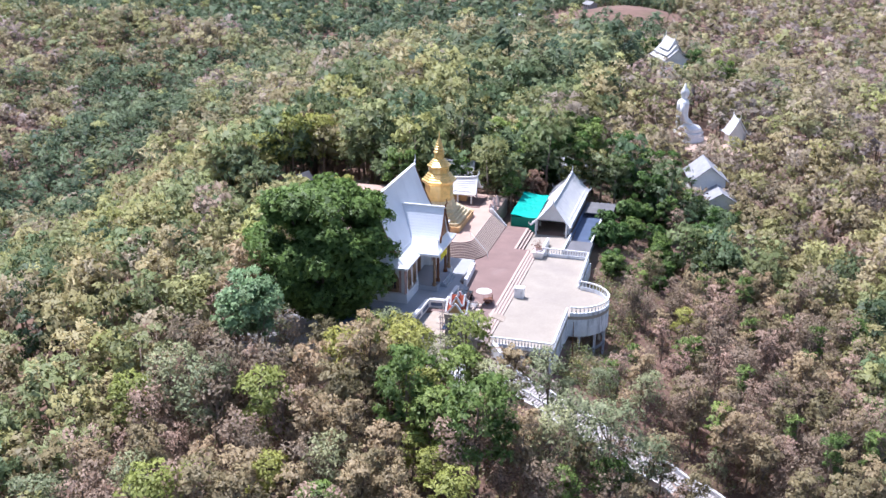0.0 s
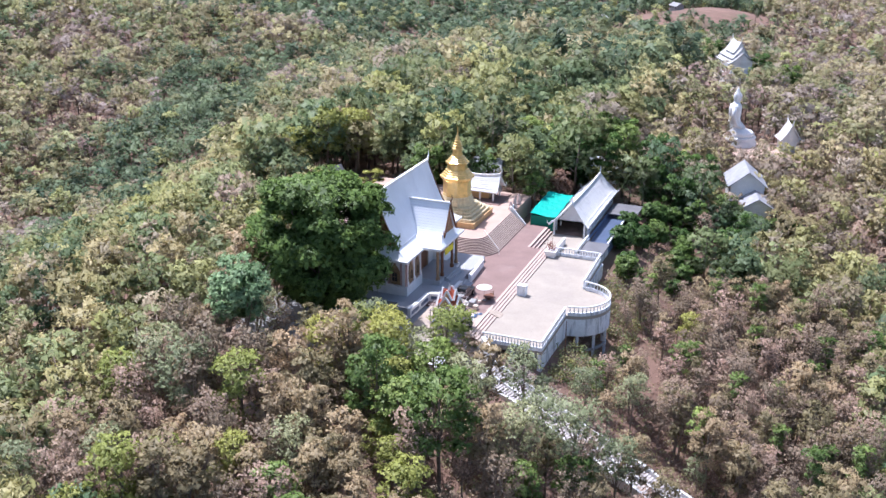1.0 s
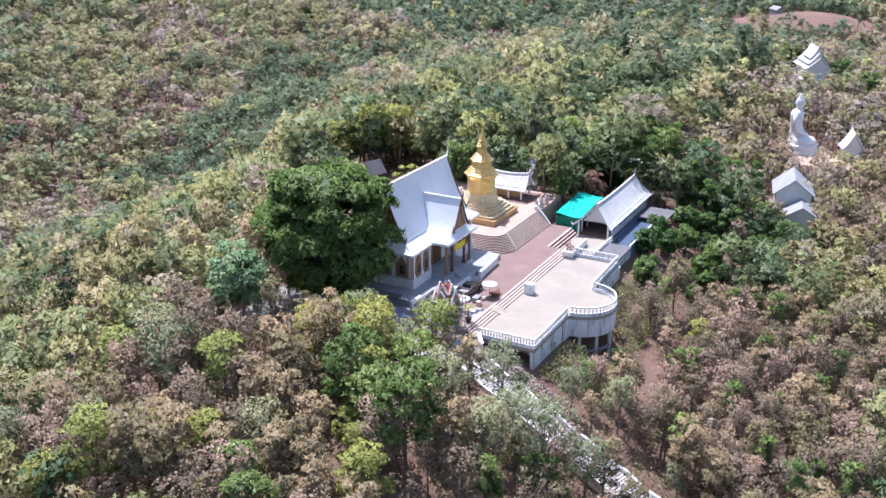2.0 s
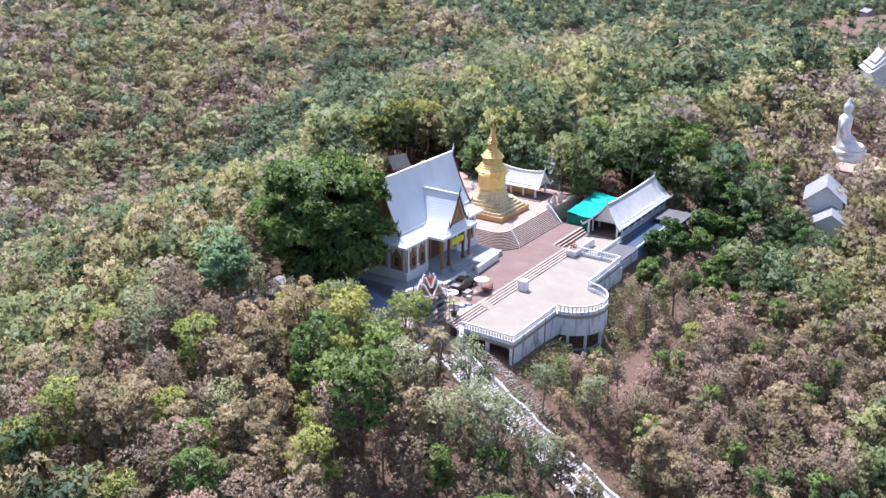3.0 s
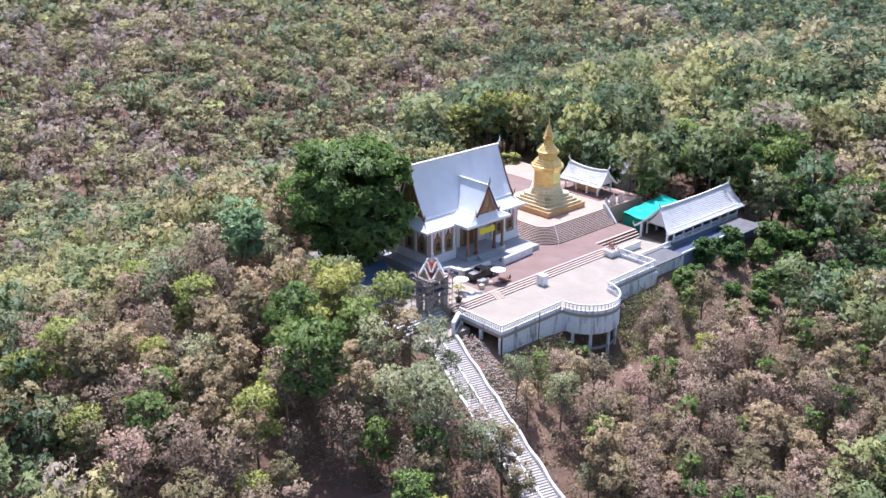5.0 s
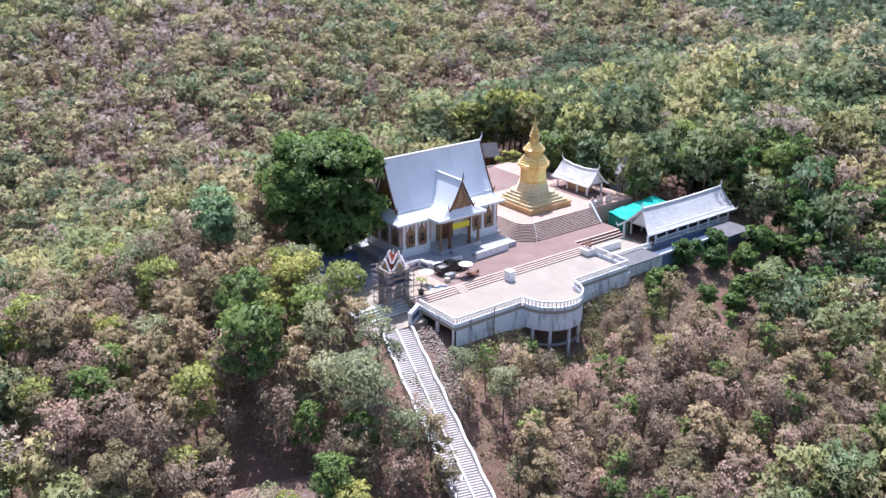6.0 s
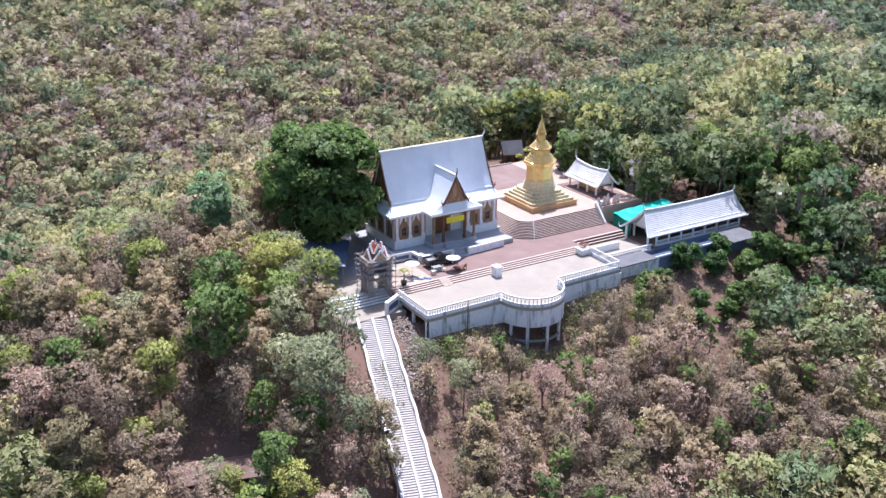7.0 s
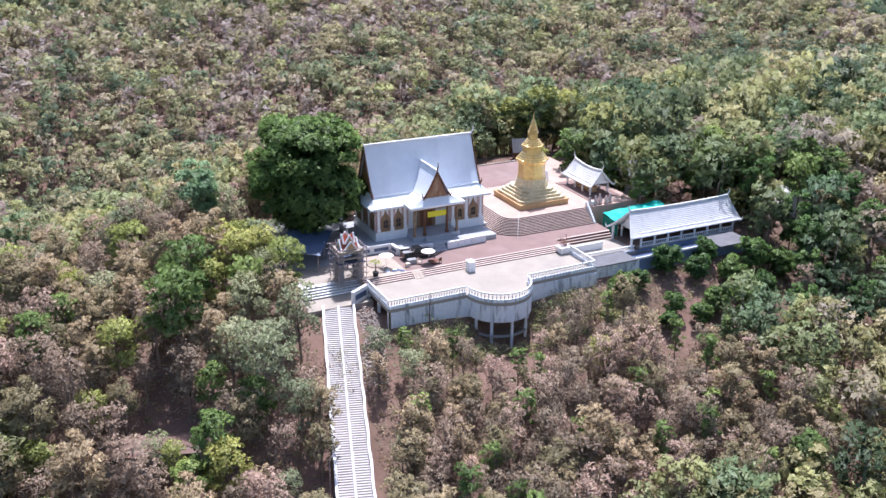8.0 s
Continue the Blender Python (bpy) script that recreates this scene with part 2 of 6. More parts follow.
# ---- building tools ----
class Shape:
    """Gathers plain pieces of one part into one mesh."""

    def __init__(self):
        self.v, self.f = [], []

    def add(self, verts, faces):
        k = len(self.v)
        self.v += [tuple(p) for p in verts]
        self.f += [tuple(i + k for i in f) for f in faces]
        return self

    def box(self, x0, x1, y0, y1, z0, z1):
        return self.add([(x, y, z) for z in (z0, z1) for y in (y0, y1) for x in (x0, x1)],
                        [(0, 2, 3, 1), (4, 5, 7, 6), (0, 1, 5, 4), (2, 6, 7, 3), (0, 4, 6, 2), (1, 3, 7, 5)])

    def beam(self, a, b, w, h=None, up=(0, 0, 1)):
        """A square bar from a to b."""
        a, b = Vector(a), Vector(b)
        d = (b - a).normalized()
        u = Vector(up) if abs(d.dot(Vector(up))) < 0.95 else Vector((1, 0, 0))
        s = d.cross(u).normalized() * (w / 2)
        t = s.normalized().cross(d) * ((h or w) / 2)
        p = [q + i * s + j * t for q in (a, b) for i, j in ((-1, -1), (1, -1), (1, 1), (-1, 1))]
        return self.add(p, [(3, 2, 1, 0), (4, 5, 6, 7), (0, 1, 5, 4), (1, 2, 6, 5), (2, 3, 7, 6), (3, 0, 4, 7)])

    def rings(self, rows, closed=True, cap=True):
        """Joins rows of points of equal length into a skin."""
        k, m = len(self.v), len(rows[0])
        for r in rows:
            self.v += [tuple(p) for p in r]
        for i in range(len(rows) - 1):
            for j in range(m if closed else m - 1):
                a, b = k + i * m + j, k + i * m + (j + 1) % m
                self.f.append((a, b, b + m, a + m))
        if cap:
            self.f.append(tuple(k + j for j in reversed(range(m))))
            self.f.append(tuple(k + (len(rows) - 1) * m + j for j in range(m)))
        return self

    def lathe(self, x, y, profile, sides=16, turn=0.0, square=False):
        """Turned body: profile of (radius, z). Square: the radius is half a side."""
        rows = []
        for r, z in profile:
            rr = r * math.sqrt(2) if square else r
            rows.append([(x + rr * math.cos(turn + 2 * math.pi * j / sides), y + rr * math.sin(turn + 2 * math.pi * j / sides), z) for j in range(sides)])
        return self.rings(rows)

    def tube(self, points, radii, sides=6):
        rows = []
        for i, p in enumerate(points):
            a, b = Vector(points[max(i - 1, 0)]), Vector(points[min(i + 1, len(points) - 1)])
            d = (b - a).normalized()
            s = d.cross(Vector((0, 1, 0) if abs(d.y) < 0.9 else (1, 0, 0))).normalized()
            t = d.cross(s)
            rows.append([Vector(p) + radii[i] * (math.cos(2 * math.pi * j / sides) * s + math.sin(2 * math.pi * j / sides) * t) for j in range(sides)])
        return self.rings(rows)

    def prism(self, outline, z0, z1):
        """An outline of (x, y), anticlockwise, raised from z0 to z1."""
        return self.rings([[(x, y, z0) for x, y in outline], [(x, y, z1) for x, y in outline]])

    def mesh(self, name, smooth=False):
        me = bpy.data.meshes.new(name)
        me.from_pydata(self.v, [], self.f)
        me.validate()
        if smooth:
            me.shade_smooth()
        return me


def thing(name, at, label, category, group="", kind="", turn=0):
    ob = new(name)
    ob.empty_display_size = 0.5
    ob.matrix_basis = pose(*at, 0, 0, turn)
    return tagged(ob, label, category, group, kind)


def part(name, shape, mat, parent, label="", smooth=False, at=None):
    """One mesh under a thing or a part, in the thing's own axes."""
    ob = new(name, shape if isinstance(shape, bpy.types.Mesh) else shape.mesh(name, smooth))
    if not ob.data.materials:
        ob.data.materials.append(mat)
    ob.parent = parent
    if at:
        ob.location = at
    return tagged(ob, label)


def structure(name, shape, mat, label, category, smooth=False):
    ob = new(name, shape.mesh(name, smooth))
    ob.data.materials.append(mat)
    return tagged(ob, label, category, kind="structure")


def smoothstep(t):
    t = np.clip(t, 0, 1)
    return t * t * (3 - 2 * t)


# ---- the hill ----
def height(x, y):
    """Height of the ground: a ridge that bears the temple, a slope towards the camera, a valley beyond and the hillside across it."""
    x, y = np.asarray(x, float), np.asarray(y, float)
    plain = -49.0
    top = -1.0 - 0.035 * np.clip(x - 50, 0, 190)
    top = top + (plain - top) * smoothstep((x - 240) / 150)
    s = np.clip(-1 - y, 0, None)
    south = 0.40 * np.clip(s, 0, 26) + 0.26 * np.clip(s - 26, 0, 120) + 0.06 * np.clip(s - 146, 0, None)
    south = south * (1 - 0.35 * smoothstep((x - 60) / 80))
    w = np.clip(-27 - x, 0, None)
    west = 0.13 * np.clip(w, 0, 40) + 0.28 * np.clip(w - 40, 0, 130)
    brow = 46 - 22 * smoothstep((-5 - x) / 45)
    north = (top - plain) * smoothstep((y - brow) / (130 + 120 * smoothstep((x - 80) / 140)))
    yy = y + 0.3 * np.clip(x - 200, 0, 200)
    rise = 17 * smoothstep((yy - 198) / 105) + 0.07 * np.clip(yy - 285, 0, None)
    rise = rise * (1 - smoothstep((x - 350 - 0.25 * (y - 250)) / 95))
    roll = 1.6 * np.sin(x / 23.0 + 0.7) * np.sin(y / 31.0 + 1.9) + 0.7 * np.sin(x / 9.0 + y / 13.0)
    away = smoothstep((np.maximum(np.abs(x - 14) - 48, np.abs(y - 16) - 34)) / 40)
    gully = 3.0 * away * np.sin(x / 61.0 + 0.8 * np.sin(y / 83.0)) * smoothstep((y - 60) / 90)
    gully = gully + 1.5 * smoothstep((y - 225) / 60) * np.sin(x / 33.0 + y / 85.0) * (1 - smoothstep((x - 330) / 90))
    hill = 20 * np.exp(-((x - 575) / 75) ** 2 - ((y - 55) / 70) ** 2)
    south = south * (1 - 0.7 * smoothstep((x - 250) / 150))
    hollow = 3.3 * np.exp(-((x - 0.5) / 6.5) ** 2 - ((y + 11.5) / 4.0) ** 2)
    z = top - south - west - north + rise + roll * (0.15 + away) + gully + hill - hollow
    # bed of the long stair
    t = (-1.2 - y) / 43.0
    d = np.abs(x - (-22.3 - 13.2 * t))
    bed = -2.4 - 13.75 * t + 0.45 * np.clip(d - 2.6, 0, None)
    return np.where((t > -0.1) & (t < 1.1) & (d < 9), np.minimum(z, bed), z)


# ---- ground ----
def hill_sheet():
    xs = np.concatenate([np.arange(-420, -90, 12.0), np.arange(-90, 160, 2.5), np.arange(160, 480, 7.0), np.arange(480, 1500, 30.0)])
    ys = np.concatenate([np.arange(-520, -80, 16.0), np.arange(-80, 110, 2.5), np.arange(110, 420, 6.0), np.arange(420, 1500, 30.0)])
    gx, gy = np.meshgrid(xs, ys)
    gz = height(gx, gy)
    inside = (gx > -26) & (gx < 29) & (gy > -4) & (gy < 46)
    gz = np.where(inside, np.minimum(gz, np.where(gx < -9, -2.6, -1.35)), gz)
    w = len(xs)
    sheet = Shape()
    sheet.v = np.stack([gx, gy, gz], -1).reshape(-1, 3).tolist()
    sheet.f = [(j * w + i, j * w + i + 1, (j + 1) * w + i + 1, (j + 1) * w + i) for j in range(len(ys) - 1) for i in range(w - 1)]
    return sheet


structure("ground", hill_sheet(), EARTH, "dry reddish-brown forest floor of a wooded hill", "ground", smooth=True)

TERRACE_Z = -0.62
# forecourt between the temple hall and the steps
structure("plaza", Shape().box(-9.5, 18.3, 2.7, 24.0, -1.3, 0.0).box(18.3, 29.0, 5.4, 24.0, -1.3, 0.0), PLAZA, "worn red paved forecourt of a hilltop temple", "paving")
structure("building_yard", Shape().box(-17.0, -9.5, 2.7, 11.0, -3.0, 0.0), SAND, "sandy yard strewn with building rubble", "yard")
structure("side_yard", Shape().box(-27.0, -9.6, 11.0, 34.0, -3.2, -0.35), GREY, "grey concrete yard under a large tree", "paving")


# lower terrace with its bay
def arc(cx, cy, r, a0, a1, n):
    return [(cx + r * math.cos(radians(a0 + (a1 - a0) * i / n)), cy + r * math.sin(radians(a0 + (a1 - a0) * i / n))) for i in range(n + 1)]


BAY_X, BAY_Y, BAY_R = 0.5, -7.4, 5.1
TERRACE_OUT = [(-17.0, 1.5), (-17.0, -7.5), (-4.6, -7.4)] + arc(BAY_X, BAY_Y, BAY_R, 180, 360, 24)[1:-1] + [(5.6, -7.4), (18.1, -7.1), (18.1, 1.5)]
structure("terrace", Shape().prism(TERRACE_OUT, -1.1, TERRACE_Z), CONCRETE, "pale concrete viewing terrace with a round bay", "terrace")
wall = Shape()
wall.box(-17.0, -16.7, 0.2, 1.4, -4.2, -1.1).box(-17.0, -16.7, -7.4, -6.9, -5.5, -1.1).box(-17.0, -16.7, -3.7, -3.2, -5, -1.1)
wall.box(-16.99, 18.1, -7.4, -7.0, -8.5, -1.1).box(17.7, 18.09, -7.0, 1.4, -6, -1.1).box(-14.5, -14.2, -6.8, 1.4, -6, -1.1)
structure("terrace_wall", wall, STAINED, "tall white retaining wall with dark weather streaks", "wall")
drum = Shape()
outer, inner = arc(BAY_X, BAY_Y, BAY_R - 0.02, 180, 360, 32), arc(BAY_X, BAY_Y, BAY_R - 0.35, 360, 180, 32)
drum.prism(outer + inner, -3.6, -1.1)
drum.prism(arc(BAY_X, BAY_Y, BAY_R - 0.05, 180, 360, 32), -3.75, -3.6)
structure("bay_wall", drum, STAINED, "streaked white curved wall of the terrace bay", "wall")
for k, a in enumerate((200, 232, 270, 308, 340)):
    px, py = BAY_X + (BAY_R - 0.5) * math.cos(radians(a)), BAY_Y + (BAY_R - 0.5) * math.sin(radians(a))
    structure("bay_column", Shape().box(px - 0.17, px + 0.17, py - 0.17, py + 0.17, -10.5, -3.7), STAINED, "slim concrete column under the terrace bay", "column")
structure("bay_tie_beam", Shape().prism(arc(BAY_X, BAY_Y, BAY_R - 0.35, 180, 360, 24) + arc(BAY_X, BAY_Y, BAY_R - 0.65, 360, 180, 24), -6.3, -6.0), GREY,
          "concrete tie beam between the bay's columns", "beam")


def balustrade(points, z, label, top=1.42, base=0.5, pitch=0.42):
    """White railing: plinth, square balusters and a top rail along a line."""
    rail = thing("balustrade", (*points[0], z), label, "balustrade", "terrace balustrades")
    ox, oy = points[0]
    plinth, cap, posts = Shape(), Shape(), []
    bal = Shape().lathe(0, 0, [(0.075, 0), (0.075, 0.12), (0.11, 0.3), (0.06, 0.5), (0.06, 0.66), (0.085, top - base - 0.15)], 6).mesh("baluster")
    bal.materials.append(WHITE)
    for (ax, ay), (bx, by) in zip(points, points[1:]):
        a, b = Vector((ax - ox, ay - oy, 0)), Vector((bx - ox, by - oy, 0))
        n = max(1, round((b - a).length / pitch))
        for i in range(n):
            posts.append(a.lerp(b, (i + 0.5) / n))
    for run_of, z0, z1, w in ((plinth, 0.0, base, 0.13), (cap, top - 0.16, top, 0.12)):
        rows = []
        for i, (x, y) in enumerate(points):
            (px, py), (qx, qy) = points[max(i - 1, 0)], points[min(i + 1, len(points) - 1)]
            out = Vector((qy - py, px - qx)).normalized() * w
            rows.append([(x - ox + k * out.x, y - oy + k * out.y, h) for k, h in ((-1, z0), (1, z0), (1, z1), (-1, z1))])
        run_of.rings(rows)
    part("plinth", plinth, STAINED, rail)
    part("top_rail", cap, WHITE, rail)
    for p in posts:
        part("baluster", bal, WHITE, rail, at=(p.x, p.y, base))
    return rail


balustrade([(-16.88, 0.8), (-16.88, -7.35)], TERRACE_Z, "white balustrade along the side of the terrace")
balustrade([(-16.7, -7.35), (-4.7, -7.27)], TERRACE_Z, "white balustrade above the terrace wall")
balustrade(arc(BAY_X, BAY_Y, BAY_R - 0.15, 182, 358, 26), TERRACE_Z, "white balustrade curving round the terrace bay", pitch=0.4)
balustrade([(5.7, -7.25), (17.9, -6.95)], TERRACE_Z, "white balustrade above the streaked wall")
balustrade([(17.95, -6.75), (17.95, 0.6)], TERRACE_Z, "white balustrade at the end of the terrace")

# four steps down to the terrace
steps = thing("terrace_steps", (0, 0, TERRACE_Z), "low flight of pale steps with dark risers", "steps", kind="structure")
for i in range(4):
    y0, z1 = 1.5 + 0.4 * i, 0.155 * (i + 1)
    y1 = 2.7
    if i < 3:
        part("tread", Shape().box(-16.9, 18.0, y0 - 0.03, y1, z1 - 0.05, z1), TREAD, steps)
    part("riser", Shape().box(-16.9, 18.0, y0, y1 + 0.002 * i, z1 - 0.155, z1 - 0.05), RISER, steps)
part("tread", Shape().box(-16.9, 18.0, 2.67, 3.05, 0.575, 0.624), TREAD, steps)


# ---- upper terrace and its great stair ----
UPPER_Z = 2.3
def stair_outline(grow, far=28.0, back=22.0):
    """Outline of the upper terrace widened by grow: two straight sides joined by a round corner."""
    r = 2.2 + grow
    cx, cy = 12.6 + 2.2, 11.5 + 2.2
    pts = [(12.6 - grow, back)] + arc(cx, cy, r, 180, 270, 14) + [(far + 0.12 * grow, 11.5 - grow)]
    return pts


structure("upper_terrace", Shape().prism(stair_outline(0.0, 29.0, 23.0) + [(29.5, 11.0), (38.5, 11.0), (38.5, 41.0), (9.0, 41.0), (9.0, 26.6), (12.6, 26.6)], -1.3, UPPER_Z),
          PINK, "pinkish paved terrace round a golden stupa", "paving")
stair = thing("great_stair", (0, 0, 0), "broad stair with red risers and pale treads round a corner", "stairs", kind="structure")
N = 12
for i in range(N):
    g0, g1 = 2.5 * (N - i) / N, 2.5 * (N - i - 1) / N
    z0, z1 = UPPER_Z * i / N, UPPER_Z * (i + 1) / N
    for name, mat, ga, gb, za, zb in (("riser", RISER, g0 - 0.025, max(g1 - 0.1, 0.01), z0, z1 - 0.045), ("tread", TREAD, g0, max(g1 - 0.1, 0.01), z1 - 0.045, z1)):
        if i == N - 1:
            gb = 0.012
        a, b = stair_outline(ga), stair_outline(gb)
        part(name, Shape().prism(a + b[::-1], za, zb), mat, stair)
part("handrail", Shape().beam((13.0, 8.6, 0.9), (15.0, 11.9, UPPER_Z + 0.9), 0.06).beam((13.0, 8.6, 0), (13.0, 8.6, 0.9), 0.06).beam((15.0, 11.9, UPPER_Z), (15.0, 11.9, UPPER_Z + 0.9), 0.06),
     WHITE, stair, "thin white handrail")
flank = Shape()
flank.rings([[(28.3, 8.9, 0.25), (28.3, 11.6, UPPER_Z + 0.9), (28.3, 11.6, -1), (28.3, 8.9, -1)], [(28.65, 8.9, 0.25), (28.65, 11.6, UPPER_Z + 0.9), (28.65, 11.6, -1), (28.65, 8.9, -1)]])
flank.box(28.3, 30.5, 11.6, 11.95, -1, UPPER_Z + 0.75)
structure("stair_flank_wall", flank, WHITE, "white wall closing the end of the great stair", "wall")
structure("back_wall", Shape().box(9.0, 31.0, 40.6, 40.9, UPPER_Z, UPPER_Z + 0.2), CONCRETE, "low pale kerb behind the upper terrace", "wall")
structure("back_yard", Shape().box(9.2, 30.8, 28.0, 40.5, 2.0, UPPER_Z + 0.02), PLAZA, "worn grey-brown paving behind the stupa", "paving")


# ---- roofs ----
def curved_slope(length, half, drop, courses, side, ends=(0, 0), power=1.5, lift=0.03, sag=0.0, start=0.0):
    """One slope of a Thai roof, hollow towards the eaves, laid in courses; ridge along x at z 0. ends: how much longer the eave is at each end."""
    def at(v, x):
        y = start + (half - start) * v
        z = -drop * (1 - (1 - v) ** power)
        out = (ends[0] if x < 0 else ends[1]) * v * 2 * x / length
        return Vector((x + out, side * y, z + sag * (1 - v) * (2 * x / length) ** 2))
    s = Shape()
    cols = 9 if sag else 2
    rows = []
    for i in range(courses):
        for v, up in ((i / courses, 0.0), ((i + 1) / courses, lift)):
            rows.append([at(v, length * (k / (cols - 1) - 0.5)) + Vector((0, 0, up)) for k in range(cols)])
    for v in (1, 0.5, 0):
        rows.append([at(v, length * (k / (cols - 1) - 0.5)) + Vector((0, 0, -0.14)) for k in range(cols)])
    rows.append(rows[0])
    s.rings(rows if side < 0 else rows[::-1], closed=False, cap=False)
    return s


def bargeboard(x, half, drop, power, sag_z, w=0.3, t=0.16, start=0.0, n=12, lean=0.0):
    """Carved board up one gable end, over both slopes."""
    s = Shape()
    for side in (-1, 1):
        up, low = [], []
        for i in range(n + 1):
            v = i / n
            y, z = side * (start + (half - start) * v), -drop * (1 - (1 - v) ** power) + sag_z * (1 - v)
            up.append((y, z + 0.1))
            low.append((y, z - w))
        rows = [[(x + lean * i / n - t / 2, *up[i]), (x + lean * i / n + t / 2, *up[i]), (x + lean * i / n + t / 2, *low[i]), (x + lean * i / n - t / 2, *low[i])] for i in range(n + 1)]
        s.rings(rows if side > 0 else rows[::-1])
    return s


def finial(x, z, lean, tall):
    """Horn-like ridge end ornament."""
    pts = [(x, 0, z), (x + lean * 0.12, 0, z + tall * 0.3), (x + lean * 0.3, 0, z + tall * 0.5), (x + lean * 0.22, 0, z + tall * 0.78), (x + lean * 0.3, 0, z + tall)]
    return Shape().tube(pts, [0.14, 0.12, 0.1, 0.06, 0.015], 6)


def gable(x, half, drop, power, t=0.15, n=12, sag_z=0.0, floor=0.0):
    """Triangular infill under a gable end."""
    outline = []
    for i in range(-n, n + 1):
        v = abs(i) / n
        outline.append((half * i / n * 0.96, -drop * (1 - (1 - v) ** power) - 0.15 + sag_z * (1 - v)))
    s = Shape()
    a = [(x - t / 2, y, z) for y, z in outline] + [(x - t / 2, half * 0.96, -drop - floor), (x - t / 2, -half * 0.96, -drop - floor)]
    b = [(x + t / 2, y, z) for _, y, z in a]
    return s.rings([a, b])


# ---- temple hall ----
HALL_Y = 19.7
hall = thing("temple_hall", (0, HALL_Y, 0.0), "white Thai temple hall with tall pale-blue roof and gilded windows", "temple")
X0, X1, YW = -9.5, 9.5, 4.6          # walls
PX, PH = -0.25, 4.3                      # porch centre and half width
F = 0.75                                # floor of the podium
podium = Shape().box(-8.0, 9.6, -9.9, -YW + 0.05, -1.0, F).box(-13.5, -8.0, -7.4, -YW + 0.05, -1.0, F).box(-12.2, 11.6, -YW + 0.05, YW + 1.2, -1.0, F)
part("podium", podium, SHADED_FLOOR, hall, "grey polished podium floor")
plinth = Shape()
plinth.box(X0 - 0.35, PX - PH + 0.3, -YW - 0.35, YW + 0.3, F, 2.15).box(PX + PH - 0.3, X1 + 0.35, -YW - 0.35, YW + 0.3, F, 2.15).box(PX - PH + 0.3, PX + PH - 0.3, -3.4, YW + 0.3, F, 1.2)
part("plinth", plinth, WHITE, hall)
W = "white plastered wall"
part("wall", Shape().box(X0, PX - PH + 0.5, -YW, -YW + 0.3, 2.15, 6.48), WHITE, hall, W)
part("wall", Shape().box(PX + PH - 0.5, X1, -YW, -YW + 0.3, 2.15, 6.48), WHITE, hall, W)
part("wall", Shape().box(X0, X1, YW - 0.3, YW, 2.15, 6.48), WHITE, hall, W)
part("wall", Shape().box(X0, X0 + 0.3, -YW + 0.3, YW - 0.3, 2.15, 6.48), WHITE, hall, W)
part("wall", Shape().box(X1 - 0.3, X1, -YW + 0.3, YW - 0.3, 2.15, 6.48), WHITE, hall, W)
part("wall", Shape().box(PX - PH + 0.2, PX - PH + 0.5, -YW + 0.3, -3.2, 1.2, 6.48), WHITE, hall, W)
part("wall", Shape().box(PX + PH - 0.5, PX + PH - 0.2, -YW + 0.3, -3.2, 1.2, 6.48), WHITE, hall, W)
part("wall", Shape().box(PX - PH + 0.5, PX + PH - 0.5, -3.4, -3.1, 1.2, 6.48), WHITE, hall, W)

R_TOP, R_HALF, R_DROP = 15.5, 3.5, 7.6
for side, word in ((-1, "roof"), (1, "roof")):
    ob = part(word, curved_slope(19.2, R_HALF, R_DROP, 20, side, ends=(0.15, 0.15), power=1.25, lift=0.02), ROOF_WHITE, hall, "smooth pale-blue tiled roof slope")
    ob.location.z = R_TOP
part("ridge", Shape().box(-9.7, 9.7, -0.2, 0.2, R_TOP - 0.12, R_TOP + 0.22), WHITE, hall)
for sx in (-1, 1):
    gb = part("gable", gable(sx * 9.35, R_HALF * 0.93, R_DROP, 1.25), GABLE, hall, "carved dark-brown and gold gable")
    gb.location.z = R_TOP
    bb = part("bargeboard", bargeboard(sx * 9.75, R_HALF + 0.15, R_DROP, 1.25, 0.0, 0.42, 0.22), DARKWOOD, hall, "brown carved bargeboard")
    bb.location.z = R_TOP
    part("finial", finial(sx * 9.7, R_TOP, sx * 1.5, 1.5), WHITE, hall)
    for sy in (-1, 1):
        part("corner_finial", Shape().tube([(sx * 9.75, sy * R_HALF, R_TOP - R_DROP), (sx * 9.85, sy * (R_HALF + 0.35), R_TOP - R_DROP + 0.2), (sx * 9.85, sy * (R_HALF + 0.4), R_TOP - R_DROP + 0.9)], [0.14, 0.12, 0.03], 6), DARKWOOD, hall)


def skirts(name, label, inn, z_in, out, z_out, sides="senw", bow=0.25, n=8):
    """Lean-to roofs round a block: from the inner rectangle (x0, x1, y0, y1) down to the outer one, one part a side."""
    inn, out = ([(r[0], r[2]), (r[1], r[2]), (r[1], r[3]), (r[0], r[3])] for r in (inn, out))
    for k, c in enumerate("senw"):
        if c not in sides:
            continue
        a, b, p, q = Vector(inn[k]), Vector(inn[(k + 1) % 4]), Vector(out[k]), Vector(out[(k + 1) % 4])
        rows = []
        for i in range(n):
            for v, up in ((i / n, 0.0), ((i + 1) / n, 0.025)):
                z = z_in + (z_out - z_in) * v - bow * math.sin(math.pi * v) + up
                rows.append([(*a.lerp(p, v), z), (*b.lerp(q, v), z)])
        for v in (1, 0):
            z = z_in + (z_out - z_in) * v - 0.2
            rows.append([(*a.lerp(p, v), z), (*b.lerp(q, v), z)])
        part(name, Shape().rings(rows[::-1], closed=False, cap=False), ROOF_WHITE, hall, label)


